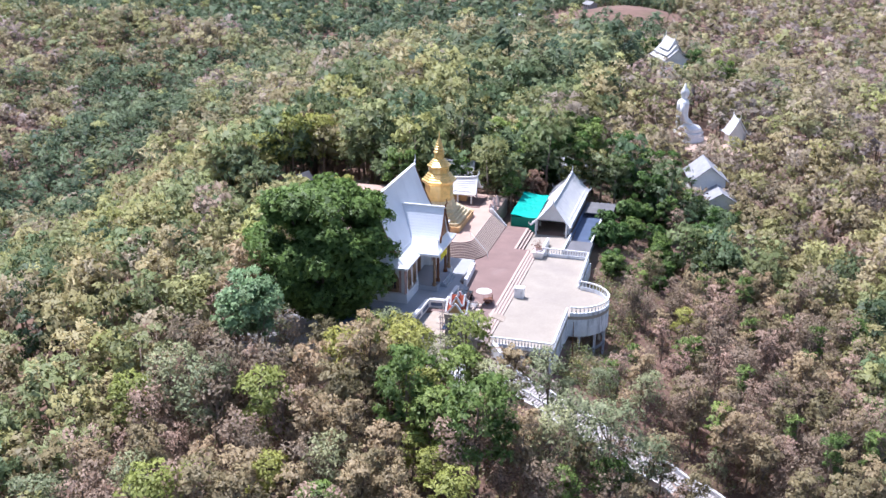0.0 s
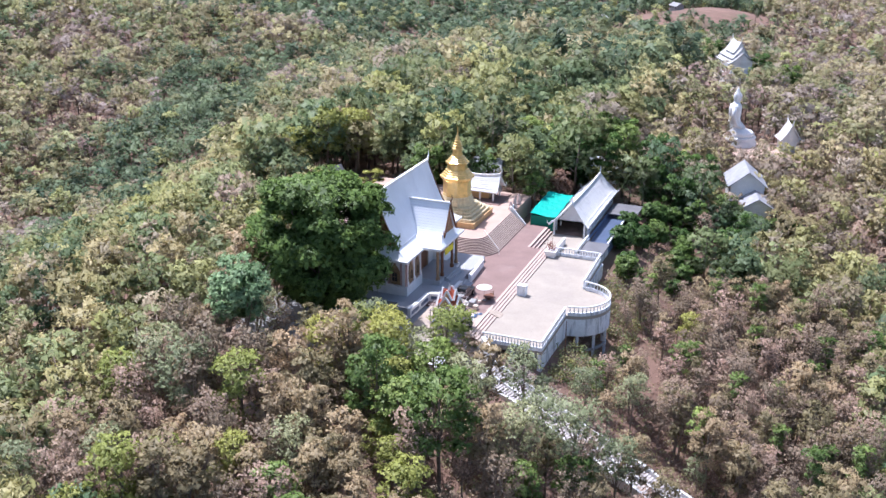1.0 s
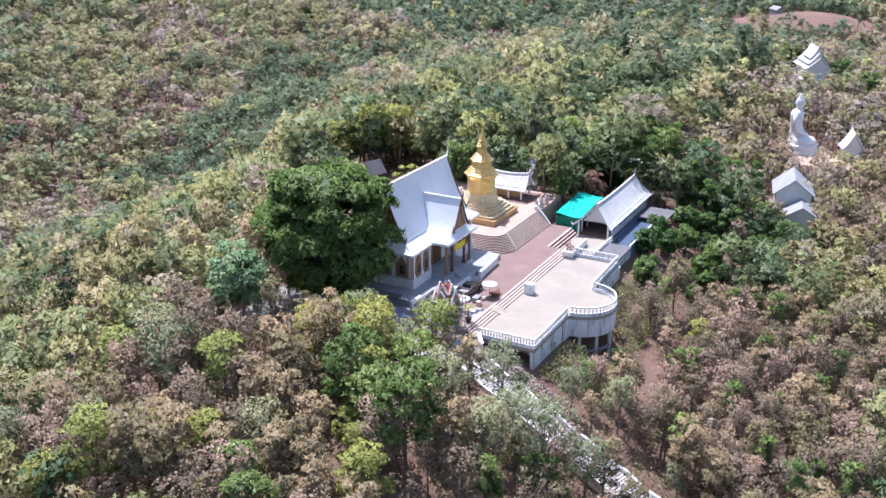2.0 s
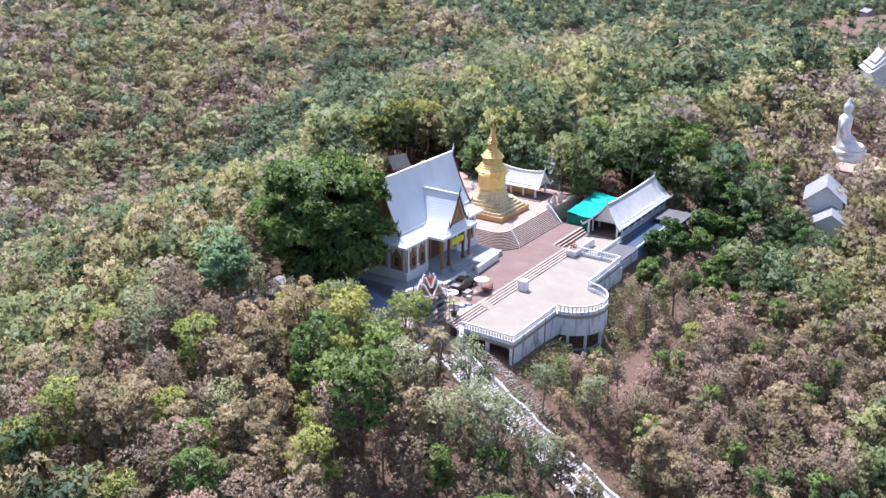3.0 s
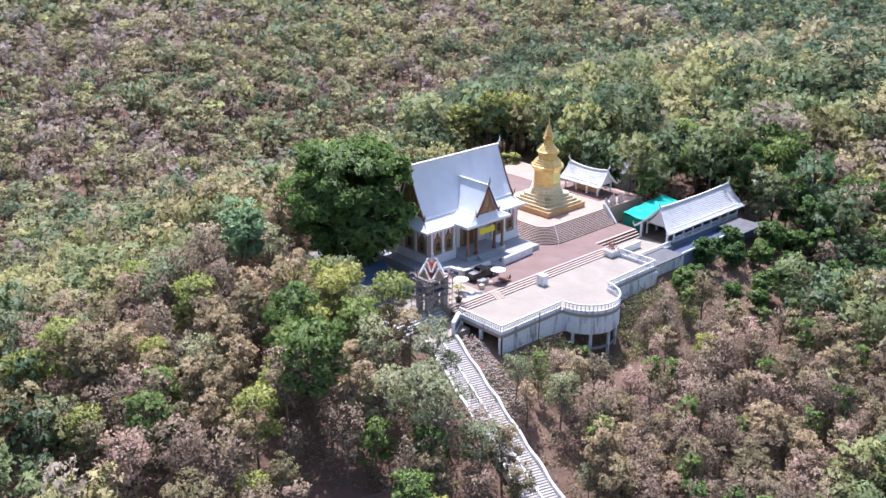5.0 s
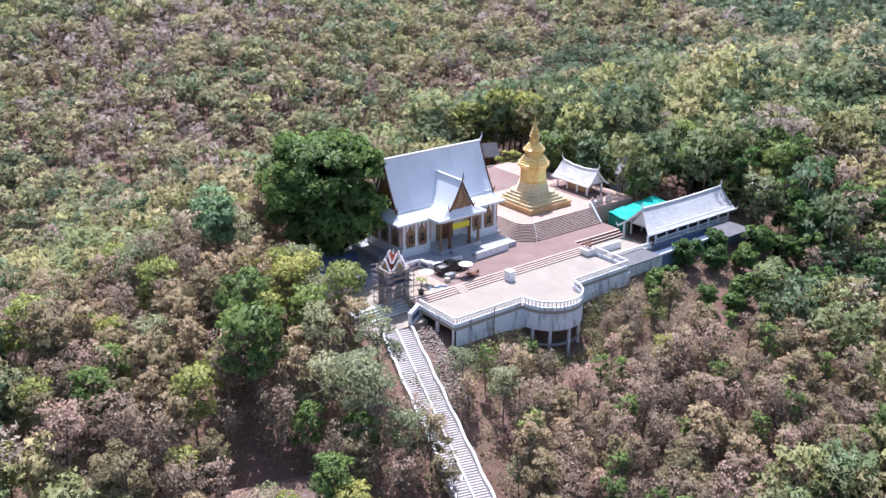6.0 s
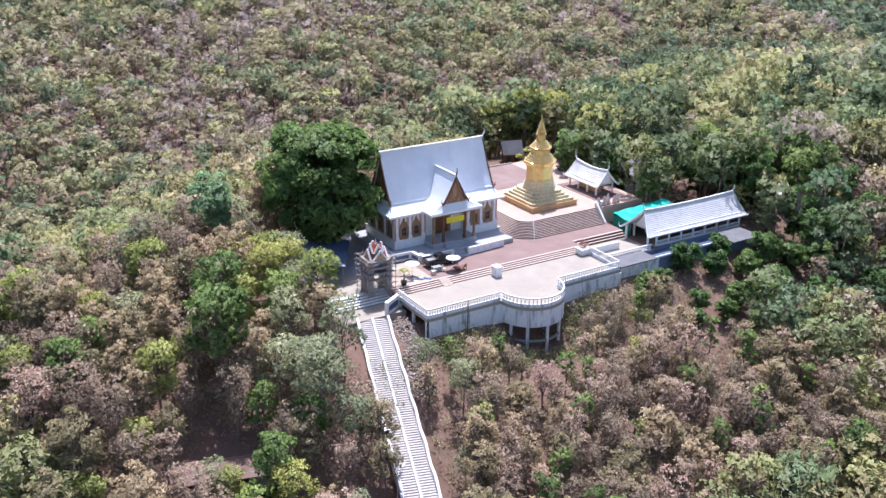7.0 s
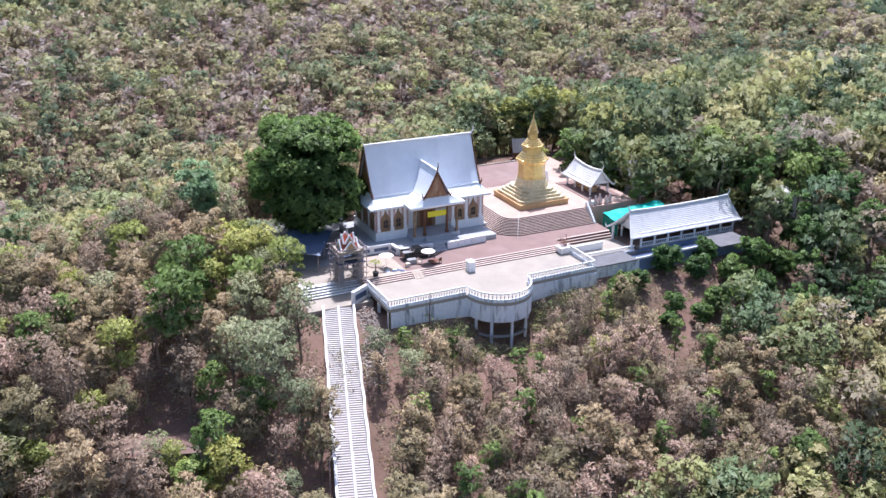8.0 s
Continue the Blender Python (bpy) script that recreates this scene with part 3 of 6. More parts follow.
skirts("skirt_roof", "pale lower roof round the hall", (-9.55, 9.55, -3.1, 3.1), 8.05, (-10.9, 10.9, -5.45, 5.45), 6.45)
part("eaves_board", Shape().box(-10.8, 10.8, -5.35, -5.2, 6.08, 6.25).box(-10.8, -10.65, -5.2, 5.2, 6.08, 6.25).box(10.65, 10.8, -5.2, 5.2, 6.08, 6.25), WHITE, hall)
part("ceiling_panel", Shape().box(-9.9, 9.9, -4.9, 4.9, 6.5, 6.58), WHITE, hall)
# porch: gabled roof across the middle, with its own lower roof
D_TOP, D_HALF, D_DROP = 12.3, 2.3, 4.3
dx = PX
porch = Matrix.Translation((dx, -3.95, D_TOP)) @ pose(0, 0, 0, 0, 0, 90)
for side in (-1, 1):
    ob = part("porch_roof", curved_slope(7.6, D_HALF, D_DROP, 12, side, ends=(0.15, 0.15), power=1.2), ROOF_WHITE, hall, "pale tiled porch roof")
    ob.matrix_local = porch
for nm, shp, mat in (("porch_gable", gable(-3.45, D_HALF * 0.93, D_DROP, 1.2), GABLE), ("porch_bargeboard", bargeboard(-3.85, D_HALF + 0.15, D_DROP, 1.2, 0, 0.35, 0.2), DARKWOOD),
                     ("porch_ridge", Shape().box(-3.9, 3.8, -0.17, 0.17, -0.1, 0.2), WHITE), ("porch_finial", finial(-3.8, 0, -1.1, 1.5), DARKWOOD)):
    ob = part(nm, shp, mat, hall)
    ob.matrix_local = porch
for sx in (-1, 1):
    part("porch_corner_finial", Shape().tube([(dx + sx * D_HALF, -7.75, 8.0), (dx + sx * (D_HALF + 0.3), -7.8, 8.2), (dx + sx * (D_HALF + 0.35), -7.8, 8.9)], [0.12, 0.1, 0.03], 6), DARKWOOD, hall)
skirts("porch_skirt_roof", "pale lower porch roof", (dx - 2.35, dx + 2.35, -7.3, -3.5), 7.95, (PX - 4.85, PX + 4.85, -8.2, -3.4), 6.7, sides="sew", bow=0.12)
part("porch_eaves_board", Shape().box(PX - 4.8, PX + 4.8, -8.15, -8.0, 6.3, 6.5).box(PX - 4.8, PX - 4.65, -8.0, -5.4, 6.3, 6.5).box(PX + 4.65, PX + 4.8, -8.0, -5.4, 6.3, 6.5), WHITE, hall)
part("porch_ceiling", Shape().box(PX - 4.6, PX + 4.6, -7.95, -3.5, 6.6, 6.66), WHITE, hall)
for sx in (-1, 1):
    for cx in (3.8, 2.0):
        part("porch_column", Shape().lathe(PX + sx * cx, -7.3, [(0.32, 1.5), (0.32, 1.9), (0.22, 2.0), (0.22, 5.9), (0.34, 6.2), (0.34, 6.55)], 8), GOLD_DARK if cx > 3 else DARKWOOD, hall)
part("porch_beam", Shape().box(PX - 3.8, PX + 3.8, -7.45, -7.15, 5.85, 6.3), GOLD_DARK, hall)
part("porch_floor", Shape().box(PX - 4.1, PX + 4.1, -7.75, -3.5, F - 0.02, 1.5), SHADED_FLOOR, hall, "grey polished porch floor")
for i in range(3):
    part("porch_step", Shape().box(PX - 2.2, PX + 2.2, -8.8 + 0.35 * i, -7.75, F - 0.02 + 0.25 * i, F + 0.25 * (i + 1)), SHADED_FLOOR, hall)
part("banner", Shape().box(PX - 1.6, PX + 1.7, -7.62, -7.57, 4.6, 5.55), YELLOW, hall, "bright yellow cloth banner")
part("door", Shape().box(PX - 1.1, PX + 1.1, -3.5, -3.4, 1.2, 4.4), DARKWOOD, hall)
part("door_frame", Shape().box(PX - 1.7, PX - 1.1, -3.55, -3.4, 1.2, 4.6).box(PX + 1.1, PX + 1.7, -3.55, -3.4, 1.2, 4.6).box(PX - 1.7, PX + 1.7, -3.55, -3.4, 4.6, 5.6), GOLD_DARK, hall)

# gilded windows, pilasters
def window(x, y, turn, parent):
    frame_s = Shape()
    out = [(-0.85, 0), (0.85, 0), (0.85, 1.9), (0.55, 2.5), (0.22, 2.9), (0, 3.55), (-0.22, 2.9), (-0.55, 2.5), (-0.85, 1.9)]
    inn = [(-0.42, 0.45), (0.42, 0.45), (0.42, 1.6), (0.3, 1.8), (0.1, 1.9), (0, 1.95), (-0.1, 1.9), (-0.3, 1.8), (-0.42, 1.6)]
    k = len(out)
    frame_s.rings([[(a, -0.02, b) for a, b in out], [(a, -0.2, b) for a, b in out], [(a, -0.24, b) for a, b in inn], [(a, -0.06, b) for a, b in inn]], cap=False)
    m = pose(x, y, 2.3, 0, 0, turn)
    f = part("window_frame", frame_s, GOLD_DARK, parent, "gilded carved window surround")
    f.matrix_local = m
    g = part("shutter", Shape().box(-0.42, 0.42, -0.08, -0.02, 0.45, 1.95), DARK, f)
    part("mullion", Shape().box(-0.03, 0.03, -0.12, -0.085, 0.45, 1.9).box(-0.42, 0.42, -0.12, -0.085, 1.1, 1.16), GOLD_DARK, f)


for x in (-8.0, -5.75, 5.3, 7.9):
    window(x, -YW, 0, hall)
for y in (-2.9, 0, 2.9):
    window(X0, y, -90, hall)
for x in (-9.25, -6.88, -4.55, 4.1, 6.6, 9.25):
    part("pilaster", Shape().box(x - 0.2, x + 0.2, -YW - 0.2, -YW - 0.003, 2.15, 6.45).box(x - 0.33, x + 0.33, -YW - 0.28, -YW - 0.2, 2.15, 2.75).box(x - 0.3, x + 0.3, -YW - 0.26, -YW - 0.2, 6.1, 6.5), WHITE, hall)
    for o in (-0.42, 0.42):
        part("pilaster_inlay", Shape().box(x + o - 0.16, x + o + 0.16, -YW - 0.1, -YW - 0.004, 2.2, 6.3), PINKISH, hall, "rose painted strip")
for y in (-4.3, -1.45, 1.45, 4.3):
    part("pilaster", Shape().box(X0 - 0.2, X0 - 0.003, y - 0.2, y + 0.2, 2.15, 6.45), WHITE, hall)
    for o in (-0.42, 0.42):
        part("pilaster_inlay", Shape().box(X0 - 0.1, X0 - 0.004, y + o - 0.16, y + o + 0.16, 2.2, 6.3), PINKISH, hall, "rose painted strip")
for x in (-8.0, -5.75, 5.3, 7.9):
    part("window_apron", Shape().box(x - 0.75, x + 0.75, -YW - 0.09, -YW - 0.005, 2.16, 2.3), ORANGE, hall)

# low walls along the podium's front edge
def low_wall(a, b, z, tall, label):
    w = thing("podium_wall", (*a, z), label, "low wall", "podium walls", kind="structure")
    d = Vector(b) - Vector(a)
    part("wall", Shape().beam((0, 0, tall / 2), (d.x, d.y, tall / 2), 0.45, tall), WHITE, w)
    ln = d.length
    for k in range(max(1, int(ln / 2.2))):
        n = max(1, int(ln / 2.2))
        a0, a1 = d * ((k + 0.12) / n), d * ((k + 0.88) / n)
        side = Vector((d.y, -d.x)).normalized() * 0.2275
        part("panel", Shape().beam((a0.x + side.x, a0.y + side.y, tall * 0.5), (a1.x + side.x, a1.y + side.y, tall * 0.5), 0.012, tall * 0.45), BLUE_METAL if a[0] < -8 else STAINED, w)
    part("coping", Shape().beam((0, 0, tall + 0.05), (d.x, d.y, tall + 0.05), 0.55, 0.1), WHITE, w)


low_wall((0.2, 8.9), (7.3, 9.4), 0.0, 1.1, "white low wall beside the porch steps")
low_wall((-8.0, 9.5), (-2.2, 9.4), 0.0, 1.05, "white low wall behind a parked pickup")
low_wall((-8.3, 11.9), (-8.1, 9.75), 0.0, 1.15, "white low wall turning back to the hall")
low_wall((-14.8, 12.35), (-8.5, 12.1), -0.1, 1.25, "white low wall below the hall's plinth")
porch_steps = thing("porch_steps", (0, 0, 0), "grey steps up to the temple porch", "steps", kind="structure")
for i in range(4):
    part("step", Shape().box(-2.0, 0.0, 8.3 + 0.4 * i, 9.82, 0.18 * i, 0.18 * (i + 1)), SHADED_FLOOR, porch_steps)

# ---- golden stupa ----
CX, CY = 21.55, 19.15
stupa = thing("stupa", (CX, CY, UPPER_Z), "tall gilded stupa on a stepped square base", "stupa")
part("base_plinth", Shape().lathe(0, 0, [(4.8, 0), (4.8, 0.75), (4.9, 0.8), (4.9, 0.95)], 4, math.pi / 4, True), ORANGE, stupa, "ochre painted square plinth")


def notched(half, notch, z_list):
    """Square tier with stepped-in corners: rows of (grow, z)."""
    rows = []
    for grow, z in z_list:
        h, n = half + grow, notch
        q = [(h, h - 2 * n), (h - n, h - 2 * n), (h - n, h - n), (h - 2 * n, h - n), (h - 2 * n, h)]
        rows.append([(x * c - y * d, x * d + y * c, z) for c, d in ((1, 0), (0, 1), (-1, 0), (0, -1)) for x, y in q])
    return Shape().rings(rows)


z = 0.95
for half, h, notch in ((4.5, 0.42, 0.2), (4.0, 0.42, 0.24), (3.55, 0.42, 0.3), (3.15, 0.42, 0.36)):
    part("base_tier", notched(half, notch, [(0, z), (0, z + h * 0.4), (-0.14, z + h * 0.48), (-0.14, z + h * 0.78), (0.03, z + h * 0.84), (0.03, z + h)]), GOLD_PALE, stupa)
    z += h
EIGHT = math.pi / 8


def octagon(name, profile, mat=None, label=""):
    return part(name, Shape().lathe(0, 0, profile, 8, EIGHT), mat or GOLD, stupa, label)


for r, z0, z1 in ((3.05, 2.62, 3.15), (2.85, 3.15, 3.7), (2.66, 3.7, 4.2)):
    octagon("moulding", [(r, z0), (r, z0 + 0.2), (r - 0.13, z0 + 0.26), (r - 0.13, z1 - 0.14), (r - 0.02, z1 - 0.08), (r - 0.02, z1)], GOLD_PALE)
octagon("body", [(2.5, 4.2), (2.5, 4.5), (2.38, 4.58), (2.36, 6.6), (2.46, 6.68), (2.46, 6.85), (2.6, 7.0)], label="eight-sided bright gold body")
octagon("cornice", [(2.6, 7.0), (2.8, 7.15), (2.95, 7.4), (2.95, 7.6), (2.75, 7.68)])
for r, z0, z1 in ((2.62, 7.68, 8.02), (2.36, 8.02, 8.36), (2.1, 8.36, 8.7)):
    octagon("roof_tier", [(r, z0), (r, z1 - 0.14), (r - 0.2, z1)])
octagon("drum", [(1.72, 8.7), (1.68, 9.5), (1.8, 9.62), (2.02, 9.86), (2.02, 10.02), (1.85, 10.1)])
for r, z0, z1 in ((1.72, 10.1, 10.4), (1.5, 10.4, 10.7), (1.24, 10.7, 11.0)):
    octagon("roof_tier", [(r, z0), (r, z1 - 0.12), (r - 0.18, z1)])
octagon("neck", [(0.86, 11.0), (0.8, 11.9), (0.92, 12.0), (0.92, 12.1)])
for r, zz in ((0.98, 12.1), (0.84, 12.55), (0.7, 12.97), (0.57, 13.36), (0.45, 13.72), (0.34, 14.04)):
    part("spire_ring", Shape().lathe(0, 0, [(r * 0.6, zz), (r, zz + 0.1), (r * 0.96, zz + 0.22), (r * 0.55, zz + 0.42)], 12), GOLD, stupa)
part("spire", Shape().lathe(0, 0, [(0.3, 12.1), (0.2, 14.2), (0.13, 14.8), (0.09, 15.3), (0.02, 15.9)], 8), GOLD, stupa)


# ---- open pavilions ----
def pavilion(name, at, turn, label, length, half, posts_n, floor_z, eave_z, top_z, power, sag, courses, mat, post_w=0.26, rails=True, floor_mat=PLAZA, flare=(0.25, 0.25)):
    p = thing(name, at, label, "pavilion", turn=turn)
    drop = top_z - eave_z
    part("floor", Shape().box(-length / 2 + 0.3, length / 2 - 0.3, -half + 0.3, half - 0.3, floor_z - 0.6, floor_z), floor_mat, p)
    for side in (-1, 1):
        ob = part("roof", curved_slope(length, half + 0.25, drop, courses, side, ends=flare, power=power, sag=sag, lift=0.05), mat, p, "whitewashed tiled roof slope")
        ob.location.z = top_z
    r = Shape()
    cols = 8
    for i in range(cols):
        xa, xb = (length * (k / cols - 0.5) for k in (i, i + 1))
        r.beam((xa, 0, top_z + 0.05 + sag * (2 * xa / length) ** 2), (xb, 0, top_z + 0.05 + sag * (2 * xb / length) ** 2), 0.3, 0.26)
    part("ridge", r, WHITE, p)
    for sx in (-1, 1):
        for nm, shp, m in (("gable", gable(sx * (length / 2 - 0.5), half * 0.9, drop * 0.96, power, sag_z=sag), WHITE),
                           ("bargeboard", bargeboard(sx * (length / 2 + 0.05), half + 0.3, drop, power, sag, 0.26, 0.14, lean=sx * flare[sx > 0]), WHITE)):
            ob = part(nm, shp, m, p)
            ob.location.z = top_z
        part("finial", finial(sx * length / 2, top_z + sag, sx * 1.3, 1.3), WHITE, p)
        for sy in (-1, 1):
            part("corner_finial", Shape().tube([(sx * (length / 2 + flare[sx > 0]), sy * (half + 0.2), eave_z), (sx * (length / 2 + flare[sx > 0] + 0.1), sy * (half + 0.5), eave_z + 0.15), (sx * (length / 2 + flare[sx > 0] + 0.1), sy * (half + 0.55), eave_z + 0.65)], [0.1, 0.09, 0.02], 5), WHITE, p)
    for sy in (-1, 1):
        for i in range(posts_n):
            x = (length - 1.2) * (i / (posts_n - 1) - 0.5)
            part("post", Shape().box(x - post_w / 2, x + post_w / 2, sy * (half - 0.45) - post_w / 2, sy * (half - 0.45) + post_w / 2, floor_z, eave_z + 0.45), WHITE, p)
        part("wall_plate", Shape().box(-length / 2 + 0.5, length / 2 - 0.5, sy * (half - 0.45) - 0.1, sy * (half - 0.45) + 0.1, eave_z + 0.25, eave_z + 0.5), WHITE, p)
        if rails and sy in rails:
            bal = Shape().box(-0.05, 0.05, -0.05, 0.05, 0, 0.55).mesh("baluster")
            bal.materials.append(WHITE)
            y = sy * (half - 0.45)
            part("top_rail", Shape().box(-length / 2 + 0.5, length / 2 - 0.5, y - 0.09, y + 0.09, floor_z + 0.75, floor_z + 0.9), WHITE, p)
            part("bottom_rail", Shape().box(-length / 2 + 0.5, length / 2 - 0.5, y - 0.12, y + 0.12, floor_z, floor_z + 0.2), WHITE, p)
            for i in range(int((length - 1.4) / 0.45)):
                part("baluster", bal, WHITE, p, at=(-length / 2 + 0.8 + 0.45 * i, y, floor_z + 0.2))
    return p


PAV_F = -1.0
long_pav = pavilion("long_pavilion", (40.1, 1.1, 0), 0, "long open pavilion with whitewashed tile roof and white balustrade", 20.4, 3.2, 8, PAV_F, 1.1, 4.3, 1.25, 0.22, 15, ROOF_GREY, rails=(-1,), floor_mat=CONCRETE, flare=(2.0, 0.4))
for y in (-2.65, 2.65):
    part("post", Shape().box(-11.6, -11.3, y - 0.14, y + 0.14, PAV_F, 1.4), WHITE, long_pav)
pavilion("small_pavilion", (34.0, 20.0, UPPER_Z), 90, "small open pavilion with white tile roof on red floor", 8.7, 2.3, 4, 0.15, 1.9, 4.2, 1.4, 0.45, 10, ROOF_GREY, rails=(), floor_mat=PLAZA)
# red floor widened so that its dark colour also stands for the pavilion's shadow
structure("pavilion_shade_apron", Shape().box(30.4, 37.4, 14.4, 25.2, UPPER_Z - 0.3, UPPER_Z + 0.08), PLAZA, "dark red floor widened as painted shade round the small pavilion", "paving")


# ---- lower wing beside the long pavilion ----
SLAB = material("weathered_slab", (0.17, 0.17, 0.18), 0.85, var=0.2, scale=0.7, stain=(0.1, 0.1, 0.105), stain_amt=0.7)
wing = thing("lower_wing", (22.0, -3.0, 0), "low service wing with flat grey roofs and shade-blue coloured walls", "building")
part("end_wall", Shape().box(-3.8, 5.0, -3.2, -3.0, -6.5, -0.76).box(1.0, 1.2, -3.0, 0.6, -5.5, -0.9), STAINED, wing, "streaked white wall")
# beyond the white end, the wall's shade is put into its blue colour
part("wall", Shape().box(5.0, 27.5, -3.2, -3.0, -5.5, -0.75).box(1.2, 27.5, 0.6, 0.8, -5.5, -1.0), SHADE_BLUE_WALL, wing, "wall coloured blue-grey to stand for its shade")
for x0, x1, y0 in ((-3.4, 4.2, -3.6), (20.0, 26.5, -4.8)):
    part("roof", Shape().box(x0, x1, y0, 0.4, -0.75, -0.55), SLAB, wing, "flat grey concrete roof slab")
# dark blue floor stands in for the shade in the recess
part("floor", Shape().box(1.2, 27.3, -3.0, 0.6, -1.6, -1.45), BLUE_METAL, wing)
part("parapet", Shape().box(4.2, 20.0, -3.35, -3.1, -0.75, -0.45), WHITE, wing, "white concrete edge beam")
structure("pavilion_forecourt", Shape().box(18.3, 29.0, -2.6, 4.2, -3.5, -1.0), CONCRETE, "white concrete landing in front of the pavilion", "paving")
fs = thing("forecourt_steps", (18.4, 4.2, -1.0), "short flight of pale steps with dark risers", "steps", kind="structure")
for i in range(3):
    part("riser", Shape().box(0, 10.5, 0.4 * i, 1.2, 0.33 * i, 0.33 * i + 0.28), RISER, fs)
    part("tread", Shape().box(0, 10.5, 0.4 * i - 0.03, 1.2, 0.33 * i + 0.28, 0.33 * i + 0.332), TREAD, fs)
balustrade([(19.2, -2.45), (28.6, -2.45)], -1.0, "white balustrade beside the pavilion landing", top=1.0, base=0.2)
structure("landing_kerb", Shape().box(18.5, 24.5, 0.6, 1.0, -1.0, 0.2), WHITE, "low white kerb wall on the landing", "wall")

# teal shade cloth over its frame
tarp = thing("shade_canopy", (29.6, 4.3, 0), "bright teal shade cloth over a dark green netted enclosure", "canopy")
cloth = Shape()
rows = []
for i in range(11):
    u = i / 10
    rows.append([(u * 11.8, v / 6 * 4.7 - 0.5, 1.75 + 0.55 * u - 0.16 * math.sin(math.pi * v / 6) - 0.1 * math.sin(u * 19 + v) + 0.25 * (v / 6)) for v in range(7)])
cloth.rings(rows, closed=False, cap=False)
cloth_ob = part("cloth", cloth, TARP, tarp, "bright teal shade cloth")
solid = cloth_ob.modifiers.new("thickness", "SOLIDIFY")
solid.thickness = 0.03
part("net_wall", Shape().box(0.1, 0.15, -0.3, 4.1, -1.2, 1.6).box(0.15, 11.6, 4.1, 4.15, -1.2, 1.75), NET, tarp, "dark green net wall")
for x in (0.15, 4.0, 7.8, 11.6):
    for y in (-0.3, 4.1):
        part("post", Shape().box(x - 0.05, x + 0.05, y - 0.05, y + 0.05, -1.2, 1.68 + 0.5 * x / 11.8 + 0.03 * y), STEEL, tarp)

# ---- entrance gate in scaffolding, landing and long stair down the hill ----
structure("gate_landing", Shape().box(-27.0, -16.8, -1.2, 4.2, -3.2, -1.75), CONCRETE, "pale concrete landing at the head of a stair", "paving")
gs = thing("gate_steps", (0, 0, 0), "white steps from the landing up to the gate", "steps", kind="structure")
for i in range(5):
    part("step", Shape().box(-26.0, -17.0, 2.6 + 0.4 * i, 6.2, -1.75 + 0.26 * i, -1.75 + 0.2 + 0.26 * i), GREY, gs)
    part("tread", Shape().box(-26.0, -17.0, 2.57 + 0.4 * i, 6.2, -1.55 + 0.26 * i, -1.49 + 0.26 * i), WHITE, gs)
structure("gate_floor", Shape().box(-25.6, -16.9, 5.0, 11.0, -1.5, -0.43), CONCRETE, "pale floor behind the gate", "paving")
low_wall((-20.1, -1.3), (-17.1, 0.6), -1.75, 1.9, "white low wall beside the head of the stair")

gate = thing("temple_gate", (-18.3, 5.0, -0.45), "unfinished temple gate with tiered red and white roof", "gate")
for x in (-1.5, 1.5):
    for y in (-0.9, 0.9):
        part("pillar", Shape().box(x - 0.35, x + 0.35, y - 0.35, y + 0.35, -0.6, 4.6), GREY, gate)
part("lintel", Shape().box(-2.0, 2.0, -1.35, 1.35, 4.6, 5.2), CONCRETE, gate)
for k, (half, z0, h) in enumerate(((1.3, 5.2, 1.25), (0.85, 6.1, 1.15))):
    for turn in (0, 90):
        slopes = Shape()
        for s in (-1, 1):
            slopes.rings([[(-half, 0, z0 + h), (half, 0, z0 + h), (half * 1.1, s * half * 0.8, z0), (-half * 1.1, s * half * 0.8, z0)],
                          [(-half, 0, z0 + h - 0.1), (half, 0, z0 + h - 0.1), (half * 1.1, s * half * 0.8, z0 - 0.1), (-half * 1.1, s * half * 0.8, z0 - 0.1)]])
        ob = part("roof", slopes, RED, gate, "red tiled gable roof")
        ob.rotation_euler.z = radians(turn)
        for s in (-1, 1):
            e = s * half * 1.05
            ob = part("bargeboard", Shape().beam((e, -half * 0.85, z0 - 0.05), (e, 0, z0 + h + 0.1), 0.22).beam((e, half * 0.85, z0 - 0.05), (e, 0, z0 + h + 0.1), 0.22), WHITE, gate, "white gable edge")
            ob.rotation_euler.z = radians(turn)
            ob = part("gable", Shape().rings([[(e * 0.93, -half * 0.75, z0), (e * 0.93, half * 0.75, z0), (e * 0.93, 0, z0 + h)], [(e * 0.9, -half * 0.75, z0), (e * 0.9, half * 0.75, z0), (e * 0.9, 0, z0 + h)]]), ORANGE, gate)
            ob.rotation_euler.z = radians(turn)
part("spire", Shape().lathe(0, 0, [(0.22, 7.1), (0.15, 7.4), (0.08, 7.7), (0.02, 8.1)], 8), WHITE, gate)

